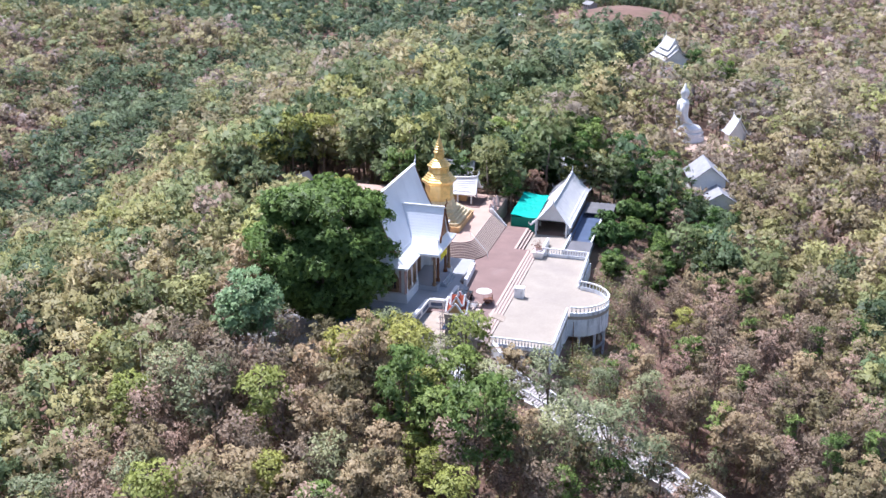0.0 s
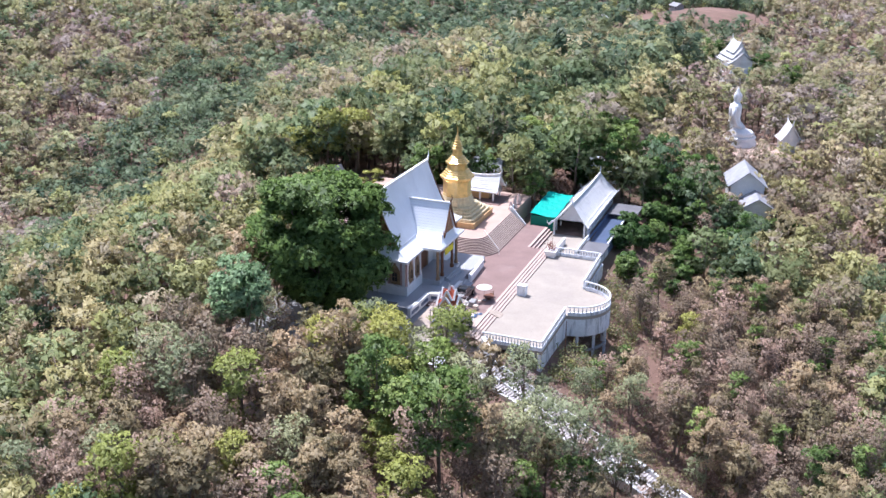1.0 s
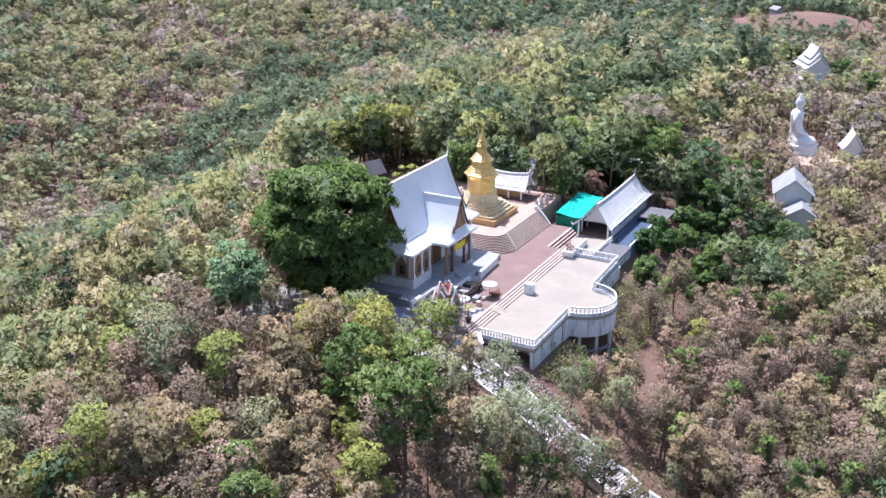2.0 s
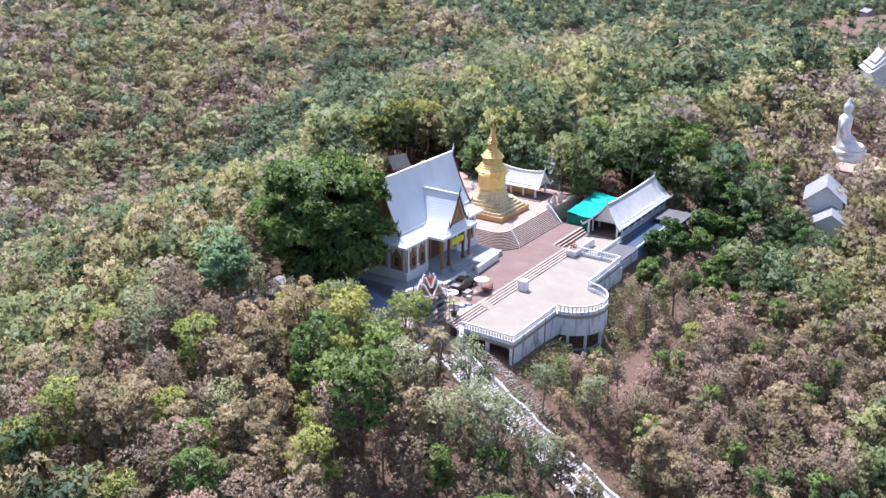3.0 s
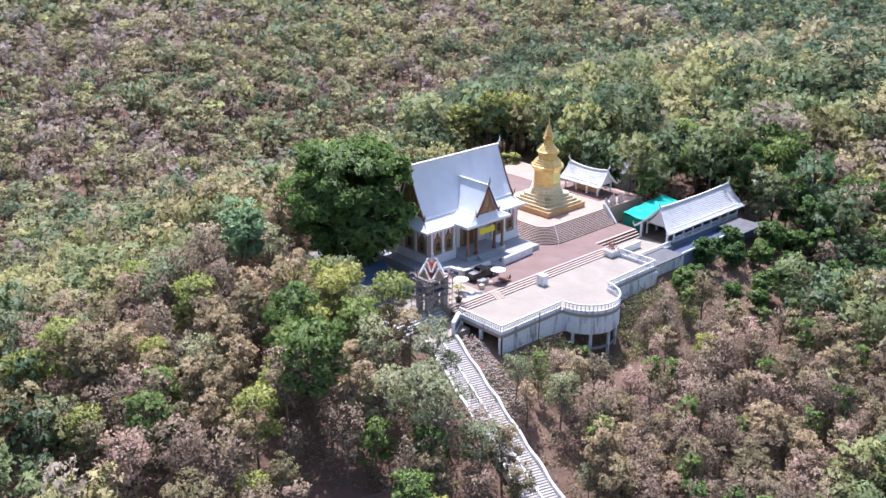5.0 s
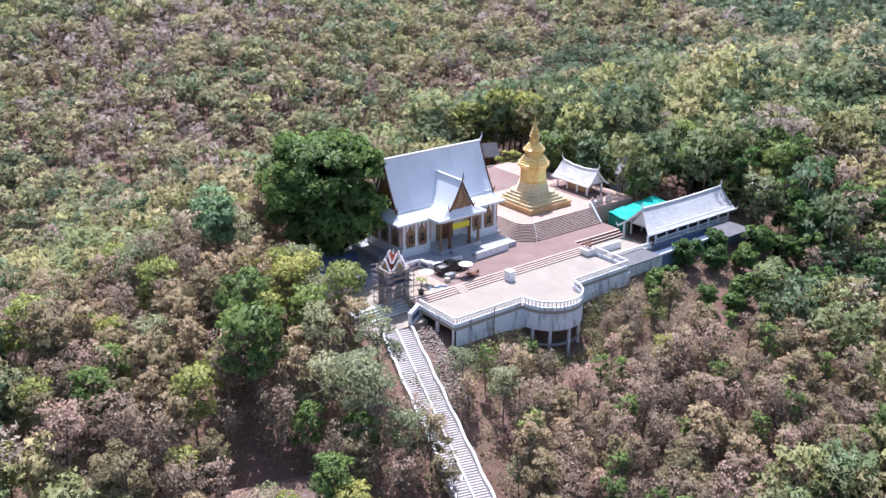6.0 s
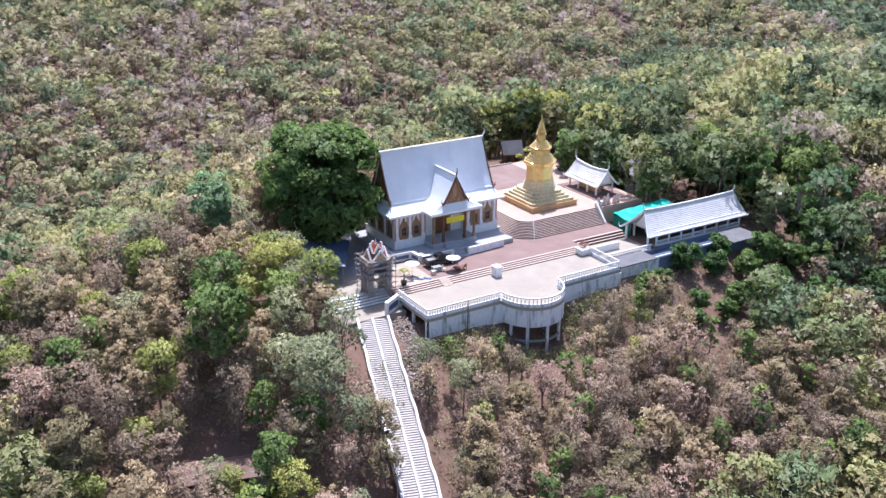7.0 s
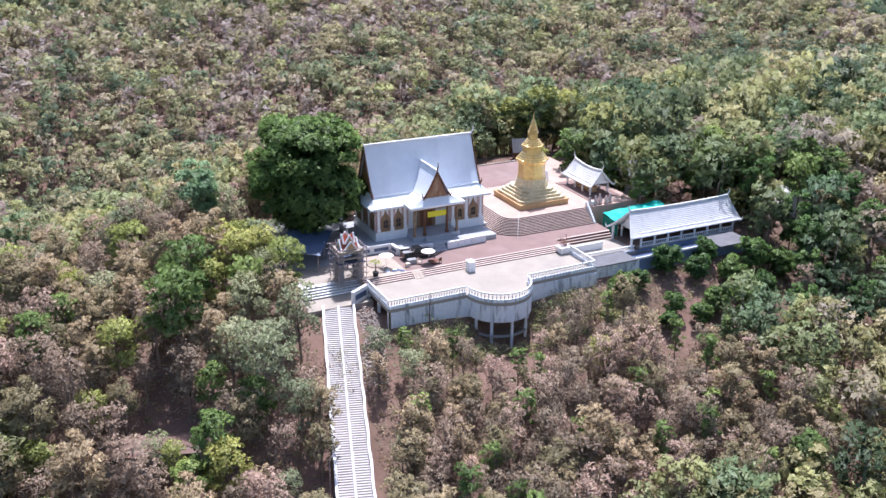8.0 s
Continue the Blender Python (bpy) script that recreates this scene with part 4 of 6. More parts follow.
rnd = random.Random(4)
scaf = thing("scaffolding", (-18.3, 5.0, -0.45), "rusty steel tube scaffolding round the gate", "scaffolding")
xs_, ys_ = (-2.2, -1.3, 1.3, 2.2), (-1.75, -0.6, 0.6, 1.75)
for x in xs_:
    for y in ys_:
        if abs(x) < 2 and abs(y) < 1:
            continue
        part("upright", Shape().beam((x, y, -1.2), (x + rnd.uniform(-0.12, 0.12), y + rnd.uniform(-0.1, 0.1), 5.3 + rnd.uniform(-0.7, 1.1)), 0.075), STEEL, scaf)
for z in (0.5, 1.35, 2.2, 3.05, 3.9, 4.75, 5.5):
    for y in (-1.75, 1.75):
        part("ledger", Shape().beam((-2.4 - rnd.uniform(0, 0.6), y, z), (2.4 + rnd.uniform(0, 0.6), y, z + rnd.uniform(-0.1, 0.1)), 0.065), STEEL, scaf)
        a = rnd.choice((-1, 1))
        part("brace", Shape().beam((-2.2 * a, y, z + 0.1), (-0.4 * a, y, z - 0.75), 0.055), STEEL, scaf)
        part("brace", Shape().beam((0.4 * a, y, z - 0.75), (2.2 * a, y, z + 0.1), 0.055), STEEL, scaf)
    for x in (-2.2, 2.2):
        part("transom", Shape().beam((x, -1.95 - rnd.uniform(0, 0.5), z + 0.05), (x, 1.95 + rnd.uniform(0, 0.4), z + 0.05), 0.065), STEEL, scaf)
        part("brace", Shape().beam((x, -1.75, z), (x, rnd.uniform(0.2, 1.6), z - 0.8), 0.055), STEEL, scaf)
for z in (2.25, 3.95, 5.1):
    for y in (-1.7, -1.35, 1.3):
        part("plank", Shape().box(-2.3 + rnd.uniform(0, 0.6), rnd.uniform(1.4, 2.4), y - 0.14, y + 0.14, z, z + 0.05), SAND, scaf)
part("deck", Shape().box(-2.1, 2.1, -1.6, 1.6, 3.12, 3.2), BLUE_METAL, scaf, "dark boarded deck")

# long stair: two lanes between low side walls
LONG_A, LONG_B = Vector((-22.3, -1.2, -1.75)), Vector((-35.5, -44.2, -15.5))
run = LONG_B - LONG_A
flat = Vector((run.x, run.y, 0))
long_len = flat.length
ang = math.degrees(math.atan2(flat.y, flat.x))
ls = thing("hillside_stair", LONG_A, "long white stair of two lanes down the hillside", "stairs", kind="structure", turn=ang)
NS = 118
tread, dz = long_len / NS, run.z / NS
step_mesh = Shape().box(0, tread + 0.04, -2.1, 2.1, -0.5, 0).mesh("step")
step_mesh.materials.append(STEP_WHITE)
nose_mesh = Shape().box(-0.012, 0.004, -2.1, 2.1, 0.01, -dz).mesh("riser")
nose_mesh.materials.append(STEP_EDGE)
for i in range(NS):
    st = part("step", step_mesh, STEP_WHITE, ls, at=(tread * i, 0, dz * (i + 1) + 0.02))
    part("riser", nose_mesh, STEP_EDGE, st, at=(0.03, 0, 0))
for side, lbl in ((-2.2, "side_wall"), (2.2, "side_wall"), (0.0, "middle_kerb")):
    s = Shape()
    up, w = (0.45, 0.34) if side else (0.22, 0.26)
    bays, rows = 88, []
    for k in range(bays + 1):
        d = long_len * k / bays
        wave = math.sin(2 * math.pi * d / 5.4) if side else 0.0
        y, z = side + 0.04 * wave, run.z * k / bays
        rows.append([(d, y - w / 2, z - 0.9), (d, y + w / 2, z - 0.9), (d, y + w / 2, z + up + 0.1 * wave), (d, y - w / 2, z + up + 0.1 * wave)])
    s.rings(rows)
    part(lbl, s, WHITE, ls)

lamp = thing("street_lamp", (-34.1, -29.6, height(-34.1, -29.6).item()), "slim white street lamp beside the hillside stair", "street lamp")
part("pole", Shape().tube([(0, 0, -0.3), (0, 0, 5.4), (0.3, 0.25, 5.9), (1.4, 1.15, 6.2)], [0.07, 0.055, 0.045, 0.035], 8), STEEL, lamp)
part("head", Shape().beam((1.3, 1.07, 6.18), (1.95, 1.6, 6.3), 0.26, 0.1), WHITE, lamp, "white lamp head")

# blue sheet-roofed shed under the big tree
shed = thing("shed", (-21.5, 15.5, -0.35), "open shed with blue-grey sheet metal roof", "shed", turn=60)
ridge_line = []
for i in range(49):
    ridge_line.append((-5.5 + i * 11 / 48, 0.05 * (i % 2)))
roof = Shape().rings([[(x, -3.4, 2.75 + c) for x, c in ridge_line] + [(x, -3.4, 2.70 + c) for x, c in ridge_line[::-1]],
                      [(x, 3.4, 3.35 + c) for x, c in ridge_line] + [(x, 3.4, 3.30 + c) for x, c in ridge_line[::-1]]])
part("roof", roof, BLUE_METAL, shed)
for x in (-5.0, 0, 5.0):
    for y in (-3.0, 3.0):
        part("post", Shape().box(x - 0.08, x + 0.08, y - 0.08, y + 0.08, -0.8, 3.0), STEEL, shed)
structure("yard_retaining_wall", Shape().box(-27.4, -27.0, 8.0, 30.0, -4.0, -0.1), GREY, "grey concrete retaining wall of the side yard", "wall")

# pedestal on the steps
ped = thing("pedestal", (0.1, 0.55, TERRACE_Z), "white masonry pedestal between two flights of steps", "pedestal")
part("block", Shape().box(-0.5, 0.5, -0.6, 0.75, 0, 1.5), STAINED, ped)
part("cap", Shape().box(-0.57, 0.57, -0.67, 0.82, 1.5, 1.62), WHITE, ped)

# ---- distant temple buildings along the ridge ----
def g(x, y):
    return float(height(x, y))


# seated figure, seen from its side: lotus base, folded legs, trunk, head
ST = (131.5, -16.6, -7.2)
fig = Shape()
fig.rings([[(r * math.cos(j * math.pi / 12), r * math.sin(j * math.pi / 12), z) for j in range(24)] for r, z in ((4.3, -3.0), (4.3, 0.5), (3.7, 0.8), (4.2, 1.5), (3.6, 1.7))])
fig.rings([[(hx * math.cos(j * math.pi / 9), cy + hy * math.sin(j * math.pi / 9), z) for j in range(18)] for cy, z, hx, hy in
           ((-0.1, 1.7, 3.3, 3.2), (-0.3, 2.3, 3.5, 3.4), (0.0, 3.0, 3.1, 3.0), (1.3, 3.6, 2.2, 2.0), (1.6, 4.6, 1.95, 1.6), (1.7, 6.2, 1.9, 1.45), (1.7, 7.6, 2.2, 1.55), (1.7, 8.8, 2.5, 1.6), (1.7, 9.5, 2.3, 1.4),
            (1.6, 9.9, 1.5, 1.05), (1.5, 10.2, 0.8, 0.75), (1.45, 10.6, 0.85, 0.85), (1.4, 11.3, 1.02, 1.1), (1.4, 12.0, 1.0, 1.08), (1.45, 12.5, 0.8, 0.85), (1.5, 12.9, 0.5, 0.52), (1.5, 13.4, 0.35, 0.35), (1.5, 14.1, 0.05, 0.05))])
for sx in (-1, 1):
    fig.tube([(sx * 2.2, 1.7, 9.1), (sx * 2.5, 1.7, 7.0), (sx * 2.3, 0.8, 4.7), (sx * 0.8, -0.9, 3.7)], [0.6, 0.55, 0.45, 0.35], 8)
statue = new("statue", fig.mesh("statue", True))
statue.data.materials.append(STATUE_WHITE)
statue.location = ST
tagged(statue, "large white seated statue on a round lotus base", "statue")
structure("statue_court", Shape().box(119, 136, -33, -11, -16, -7.8), PINK, "pale paved court in front of the statue", "paving")

shrine = pavilion("shrine", (130.0, -28.7, -7.8), 20, "small white shrine with steep white roof", 4.6, 2.5, 3, 0, 3.0, 6.6, 1.35, 0.5, 8, ROOF_GREY, rails=())
part("wall", Shape().box(-1.8, 1.8, -1.9, 1.9, -2.0, 3.3), WHITE, shrine)


def tiered_temple(name, at, turn, label, scale):
    p = thing(name, at, label, "temple", turn=turn)
    part("podium", Shape().box(-9 * scale, 9 * scale, -6 * scale, 6 * scale, -4, 0.6), WHITE, p)
    part("wall", Shape().box(-7 * scale, 7 * scale, -3.6 * scale, 3.6 * scale, 0.6, 4.2 * scale), WHITE, p)
    for k, (ln, half, eave, top) in enumerate(((15, 4.9, 3.9, 7.0), (12.5, 3.6, 5.4, 8.6), (9.0, 2.6, 7.0, 10.4))):
        for side in (-1, 1):
            ob = part("roof", curved_slope(ln * scale, half * scale, (top - eave) * scale, 8, side, ends=(0.2, 0.2), power=1.3, sag=0.4), ROOF_GREY, p, "white tiled roof tier")
            ob.location.z = top * scale
        for sx in (-1, 1):
            ob = part("gable", gable(sx * (ln / 2 - 0.3) * scale, half * scale * 0.93, (top - eave) * scale, 1.3, sag_z=0.4), WHITE, p)
            ob.location.z = top * scale
            part("finial", finial(sx * ln * scale / 2, top * scale + 0.3, sx * 1.6, 1.8), WHITE, p)
    return p


tiered_temple("white_temple", (215.0, -5.5, -4.2), 25, "white temple with three-tiered white roof among trees", 0.95)


def house(name, at, turn, label, lx, ly, wall_h, roof_h, roof_mat, wall_mat, porch_n=0):
    h = thing(name, at, label, "house", turn=turn)
    part("wall", Shape().box(-lx / 2, lx / 2, -ly / 2, ly / 2, -2.5, wall_h), wall_mat, h)
    s = Shape()
    for sd in (-1, 1):
        e = ly / 2 + 0.7
        s.rings([[(-lx / 2 - 0.6, 0, wall_h + roof_h), (lx / 2 + 0.6, 0, wall_h + roof_h), (lx / 2 + 0.6, sd * e, wall_h - 0.3), (-lx / 2 - 0.6, sd * e, wall_h - 0.3)],
                 [(-lx / 2 - 0.6, 0, wall_h + roof_h - 0.12), (lx / 2 + 0.6, 0, wall_h + roof_h - 0.12), (lx / 2 + 0.6, sd * e, wall_h - 0.42), (-lx / 2 - 0.6, sd * e, wall_h - 0.42)]])
    part("roof", s, roof_mat, h)
    for sx in (-1, 1):
        x = sx * (lx / 2 - 0.1)
        part("gable", Shape().rings([[(x, -ly / 2, wall_h), (x, ly / 2, wall_h), (x, 0, wall_h + roof_h - 0.1)], [(x + 0.09 * sx, -ly / 2, wall_h), (x + 0.09 * sx, ly / 2, wall_h), (x + 0.09 * sx, 0, wall_h + roof_h - 0.1)]]), wall_mat, h)
    for i in range(max(2, int(lx / 3))):
        x = -lx / 2 + (i + 0.5) * lx / max(2, int(lx / 3))
        for sd in (-1, 1):
            y = sd * (ly / 2 + 0.02)
            part("window", Shape().box(x - 0.45, x + 0.45, y - 0.03, y + 0.03, wall_h * 0.3, wall_h * 0.75), DARK, h)
    return h


OLD_SHEET = material("weathered_sheet_roof", (0.36, 0.37, 0.40), 0.6, var=0.2, scale=0.9, fine=5, stain=(0.27, 0.26, 0.26), stain_amt=0.7)
house("monk_house", (82.5, -23.0, -6.2), 12, "white house with pale gabled roof", 9.0, 6.8, 3.2, 3.0, OLD_SHEET, WHITE)
house("monk_house_annex", (75.8, -26.0, -8.6), 12, "low annex with grey roof and dark windows", 7.0, 5.5, 3.0, 1.8, OLD_SHEET, WHITE)
house("hall_behind_trees", (46.0, 22.0, 0.6), 95, "white-roofed hall half hidden by trees", 4.6, 4.6, 3.4, 2.4, OLD_SHEET, WHITE)
house("bell_hut", (38.7, 51.9, -1.9), -20, "small timber hut with grey roof behind the hall", 3.3, 2.8, 3.0, 2.2, SLAB, DARKWOOD)
house("cell_among_trees", (66.5, 4.0, g(66.5, 4.0)), 70, "low pale-roofed building almost hidden in the grove", 8.0, 6.0, 2.8, 1.8, ROOF_GREY, WHITE)
house("ruined_shed", (-50.6, -15.5, g(-50.6, -15.5) + 0.3), -17, "low shed with rusty sheet roof", 15.0, 3.6, 2.0, 0.7, RUST, GREY)


# ---- things on the forecourt and the terraces ----
def pickup():
    car = thing("pickup_truck", (-5.7, 7.7, 0.0), "black double-cab pickup parked beside the low wall", "car")
    body = Shape()
    prof = [(-2.6, 0.45), (2.5, 0.45), (2.62, 0.8), (2.5, 1.0), (1.3, 1.1), (-2.6, 1.08)]
    body.rings([[(x, -0.9, z) for x, z in prof], [(x, 0.9, z) for x, z in prof]])
    b = part("body", body, CAR_BLACK, car, "glossy black bodywork")
    part("cab", Shape().rings([[(1.25, -0.82, 1.09), (1.25, 0.82, 1.09), (-0.95, 0.82, 1.09), (-0.95, -0.82, 1.09)], [(0.5, -0.68, 1.72), (0.5, 0.68, 1.72), (-0.75, 0.68, 1.72), (-0.75, -0.68, 1.72)]]), GLASS_DARK, car, "tinted cab windows")
    part("roof", Shape().box(-0.78, 0.52, -0.69, 0.69, 1.72, 1.78), CAR_BLACK, car)
    part("bed_floor", Shape().box(-2.5, -1.0, -0.75, 0.75, 1.085, 1.1), GREY, car, "pale load bed")
    for y in (-0.86, 0.86):
        part("bed_side", Shape().box(-2.6, -0.95, y - 0.05, y + 0.05, 1.08, 1.32), CAR_BLACK, car)
    part("tailgate", Shape().box(-2.62, -2.54, -0.85, 0.85, 1.08, 1.32), CAR_BLACK, car)
    part("roll_bar", Shape().beam((-1.1, -0.8, 1.3), (-1.1, 0.8, 1.3), 0.08).beam((-1.1, -0.8, 1.3), (-0.8, -0.7, 1.7), 0.07).beam((-1.1, 0.8, 1.3), (-0.8, 0.7, 1.7), 0.07), STEEL, car)
    for x in (-1.65, 1.65):
        for y in (-0.86, 0.86):
            w = part("wheel", Shape().rings([[(x + 0.38 * math.cos(a * math.pi / 8), y + o, 0.38 + 0.38 * math.sin(a * math.pi / 8)) for a in range(16)] for o in (-0.13, 0.13)]), RUBBER, car)
            part("rim", Shape().rings([[(x + 0.22 * math.cos(a * math.pi / 5), y + o, 0.38 + 0.22 * math.sin(a * math.pi / 5)) for a in range(10)] for o in (-0.14, 0.14)]), STEEL, w)
    for y in (-0.7, 0.7):
        part("headlight", Shape().box(2.5, 2.61, y - 0.16, y + 0.16, 0.78, 0.94), CLOTH_WHITE, car)
    part("bumper", Shape().box(2.5, 2.7, -0.85, 0.85, 0.42, 0.62), RUBBER, car)


pickup()

def parasol(at, r, label):
    par = thing("parasol", at, label, "parasol", "parasols in the yard")
    part("canopy", Shape().lathe(0, 0, [(r, 1.98), (r, 2.03), (r * 0.62, 2.2), (r * 0.2, 2.34), (0.03, 2.4)], 12), CLOTH_WHITE, par)
    part("pole", Shape().lathe(0, 0, [(0.03, 0.05), (0.03, 2.3)], 6), STEEL, par)
    part("foot", Shape().lathe(0, 0, [(0.3, 0), (0.3, 0.06), (0.1, 0.1)], 10), GREY, par)


parasol((-5.2, 4.7, 0.0), 1.15, "white round parasol on a thin pole over its shadow disc")
parasol((-11.8, 5.8, 0.0), 1.15, "white round parasol on a thin pole in the sandy yard")
# table-shaped dark disc, added in place of the parasol's shadow on the paving
shadow_disc = thing("round_table", (-4.6, 4.2, 0.0), "low red-brown disc standing in for the parasol shadow", "table")
part("disc_top", Shape().lathe(0, 0, [(0.75, 0.42), (0.78, 0.45), (0.75, 0.5)], 14), PARASOL_SHADOW, shadow_disc)
part("pedestal", Shape().lathe(0, 0, [(0.3, 0), (0.16, 0.1), (0.16, 0.42)], 8), PARASOL_SHADOW, shadow_disc)


def chair(at, turn, mat, label):
    c = thing("garden_chair", at, label, "chair", "chairs in the yard", turn=turn)
    part("seat", Shape().box(-0.28, 0.28, -0.28, 0.28, 0.4, 0.46), mat, c)
    part("backrest", Shape().box(-0.28, 0.28, 0.24, 0.3, 0.46, 0.95), mat, c)
    for x in (-0.25, 0.25):
        for y in (-0.25, 0.25):
            part("leg", Shape().box(x - 0.03, x + 0.03, y - 0.03, y + 0.03, 0, 0.4), mat, c)
    for x in (-0.28, 0.28):
        part("armrest", Shape().box(x - 0.03, x + 0.03, -0.25, 0.28, 0.64, 0.68), mat, c)


chair((-3.6, 4.1, 0.0), 200, DARKWOOD, "dark wooden armchair in the forecourt")
chair((-6.6, 5.0, 0.0), 40, CREAM, "pale wooden chair in the yard")
cab = thing("storage_box", (-7.6, 5.6, 0.0), "grey metal storage box in the yard", "box")
part("body", Shape().box(-0.7, 0.7, -0.4, 0.4, 0, 0.7), GREY, cab)
part("lid", Shape().box(-0.74, 0.74, -0.44, 0.44, 0.7, 0.76), GREY, cab)
crate = thing("crate", (-8.7, 4.7, 0.0), "small pale wooden crate in the yard", "crate")
part("body", Shape().box(-0.35, 0.35, -0.3, 0.3, 0, 0.6), CREAM, crate)
part("slat", Shape().box(-0.37, 0.37, -0.32, 0.32, 0.45, 0.55), SAND, crate)


def heap(name, at, r, h, mat, label, category, seed):
    """A loose heap with an uneven outline."""
    rr = random.Random(seed)
    rows = []
    for k in range(6):
        f = k / 5
        rows.append([(r * (1 - f ** 1.3) * rr.uniform(0.8, 1.2) * math.cos(j * math.pi / 8) + 0.01 * j, r * (1 - f ** 1.3) * rr.uniform(0.8, 1.2) * math.sin(j * math.pi / 8), h * f) for j in range(16)])
    ob = new(name, Shape().rings(rows).mesh(name, True))
    ob.data.materials.append(mat)
    ob.location = at
    return tagged(ob, label, category)


heap("sand_heap", (-13.0, 7.4, 0.0), 1.3, 0.5, SAND, "heap of pale sand in the yard", "heap", 3)
spill_rows = []
for k in range(9):                                   # sand trodden over the steps
    x, m = -9.0 + 0.2 * k, 0.06 * math.sin(2.1 * k)
    lift = 0.05 * math.sin(math.pi * k / 8)
    spill_rows.append([(x, 0.9 + 0.5 * m, TERRACE_Z - 0.1), (x, 0.95 + m, TERRACE_Z + 0.01 + lift), (x, 1.6 + m, -0.38 + lift), (x, 2.3 - m, -0.12 + lift), (x, 3.2 + 2 * m, 0.015), (x, 3.2 + 2 * m, -0.3)])
structure("sand_spill", Shape().rings(spill_rows), SAND, "pale sand trodden over the terrace steps", "sand")
heap("gravel_heap", (-13.2, 4.8, 0.0), 1.0, 0.35, SAND, "low heap of gravel in the yard", "heap", 5)
rr = random.Random(9)
for k in range(7):
    x, y = -11.2 + rr.uniform(-1.3, 1.3), 4.2 + rr.uniform(-0.7, 0.7)
    sk = heap("cement_sack", (x, y, 0.0), 0.4, 0.22, WHITE if k % 3 else BLUE_METAL, "white cement sack lying in the yard", "sack", 20 + k)
    tagged(sk, group="sacks in the yard")

palm = thing("potted_palm", (-14.5, 3.5, 0.0), "small palm in a dark pot beside the steps", "palm")
part("pot", Shape().lathe(0, 0, [(0.35, 0), (0.5, 0.5), (0.52, 0.6), (0.42, 0.6)], 12), DARK, palm)
part("trunk", Shape().tube([(0, 0, 0.5), (0.05, 0, 1.2), (0.02, 0.03, 1.9)], [0.14, 0.1, 0.08], 6), BARK, palm)
for k in range(13):
    a, up = k * 2.4, 0.5 + 0.5 * ((k * 7) % 5) / 5
    tip = (1.25 * math.cos(a), 1.25 * math.sin(a), 1.9 + up * 0.7 - 0.3)
    md = (0.65 * math.cos(a), 0.65 * math.sin(a), 1.95 + up * 0.7)
    s = Shape()
    for f0, f1, w0, w1 in ((0, 0.5, 0.05, 0.2), (0.5, 1, 0.2, 0.02)):
        p0 = Vector((0, 0, 1.9)).lerp(Vector(md), f0 * 2) if f0 < 0.5 else Vector(md)
        p1 = Vector(md) if f1 <= 0.5 else Vector(tip)
        sd = Vector((-math.sin(a), math.cos(a), 0))
        s.add([p0 - sd * w0, p0 + sd * w0, p1 + sd * w1, p1 - sd * w1], [(0, 1, 2, 3)])
    part("frond", s, LEAF_LIME, palm)

urn = thing("flower_planter", (17.2, 1.0, TERRACE_Z), "white masonry planter with dry reddish flowers", "planter")
part("box", Shape().rings([[(-0.8, -0.7, 0), (0.8, -0.7, 0), (0.8, 0.7, 0), (-0.8, 0.7, 0)], [(-1.1, -0.95, 1.1), (1.1, -0.95, 1.1), (1.1, 0.95, 1.1), (-1.1, 0.95, 1.1)]]), WHITE, urn)
pr = np.random.default_rng(3)
pl = Shape()
for k in range(260):
    c0 = Vector((pr.normal(0, 0.5), pr.normal(0, 0.45), 1.15 + abs(pr.normal(0, 0.6))))
    u, v2 = Vector(pr.normal(size=3)) * 0.11, Vector(pr.normal(size=3)) * 0.11
    pl.add([c0 + u, c0 - u, c0 + v2], [(0, 1, 2)])
tagged(part("flowers", pl, LEAF_RED, urn, "dry reddish flowering shrub"), kind="stuff")
part("stem", Shape().tube([(0.4, 0, 1.0), (0.45, 0, 2.2), (0.42, 0, 3.1)], [0.05, 0.04, 0.03], 5), DARKWOOD, urn)

pole = thing("pole", (-11.5, -9.2, -5.2), "thin dark pole below the terrace wall", "pole")
part("shaft", Shape().tube([(0, 0, 0), (0.05, 0, 4), (0.15, 0.05, 6.9)], [0.08, 0.07, 0.05], 6), DARKWOOD, pole)


def guardian(at, turn, label, mat, h):
    """Small temple figure as one plain body on a block."""
    s = Shape().box(-0.35, 0.35, -0.35, 0.35, 0, 0.5)
    s.rings([[(r * 0.9 * math.cos(j * math.pi / 5), y0 + r * math.sin(j * math.pi / 5), z) for j in range(10)] for r, y0, z in
             ((0.34, 0, 0.5), (0.38, 0, 0.5 + h * 0.25), (0.26, 0.04, 0.5 + h * 0.45), (0.3, 0.05, 0.5 + h * 0.62), (0.13, 0.05, 0.5 + h * 0.72), (0.18, 0.08, 0.5 + h * 0.82), (0.1, 0.06, 0.5 + h * 0.92), (0.02, 0.05, 0.5 + h))])
    ob = new("guardian_figure", s.mesh("guardian_figure", True))
    ob.data.materials.append(mat)
    ob.matrix_basis = pose(*at, 0, 0, turn)
    return tagged(ob, label, "statue", "guardian figures")


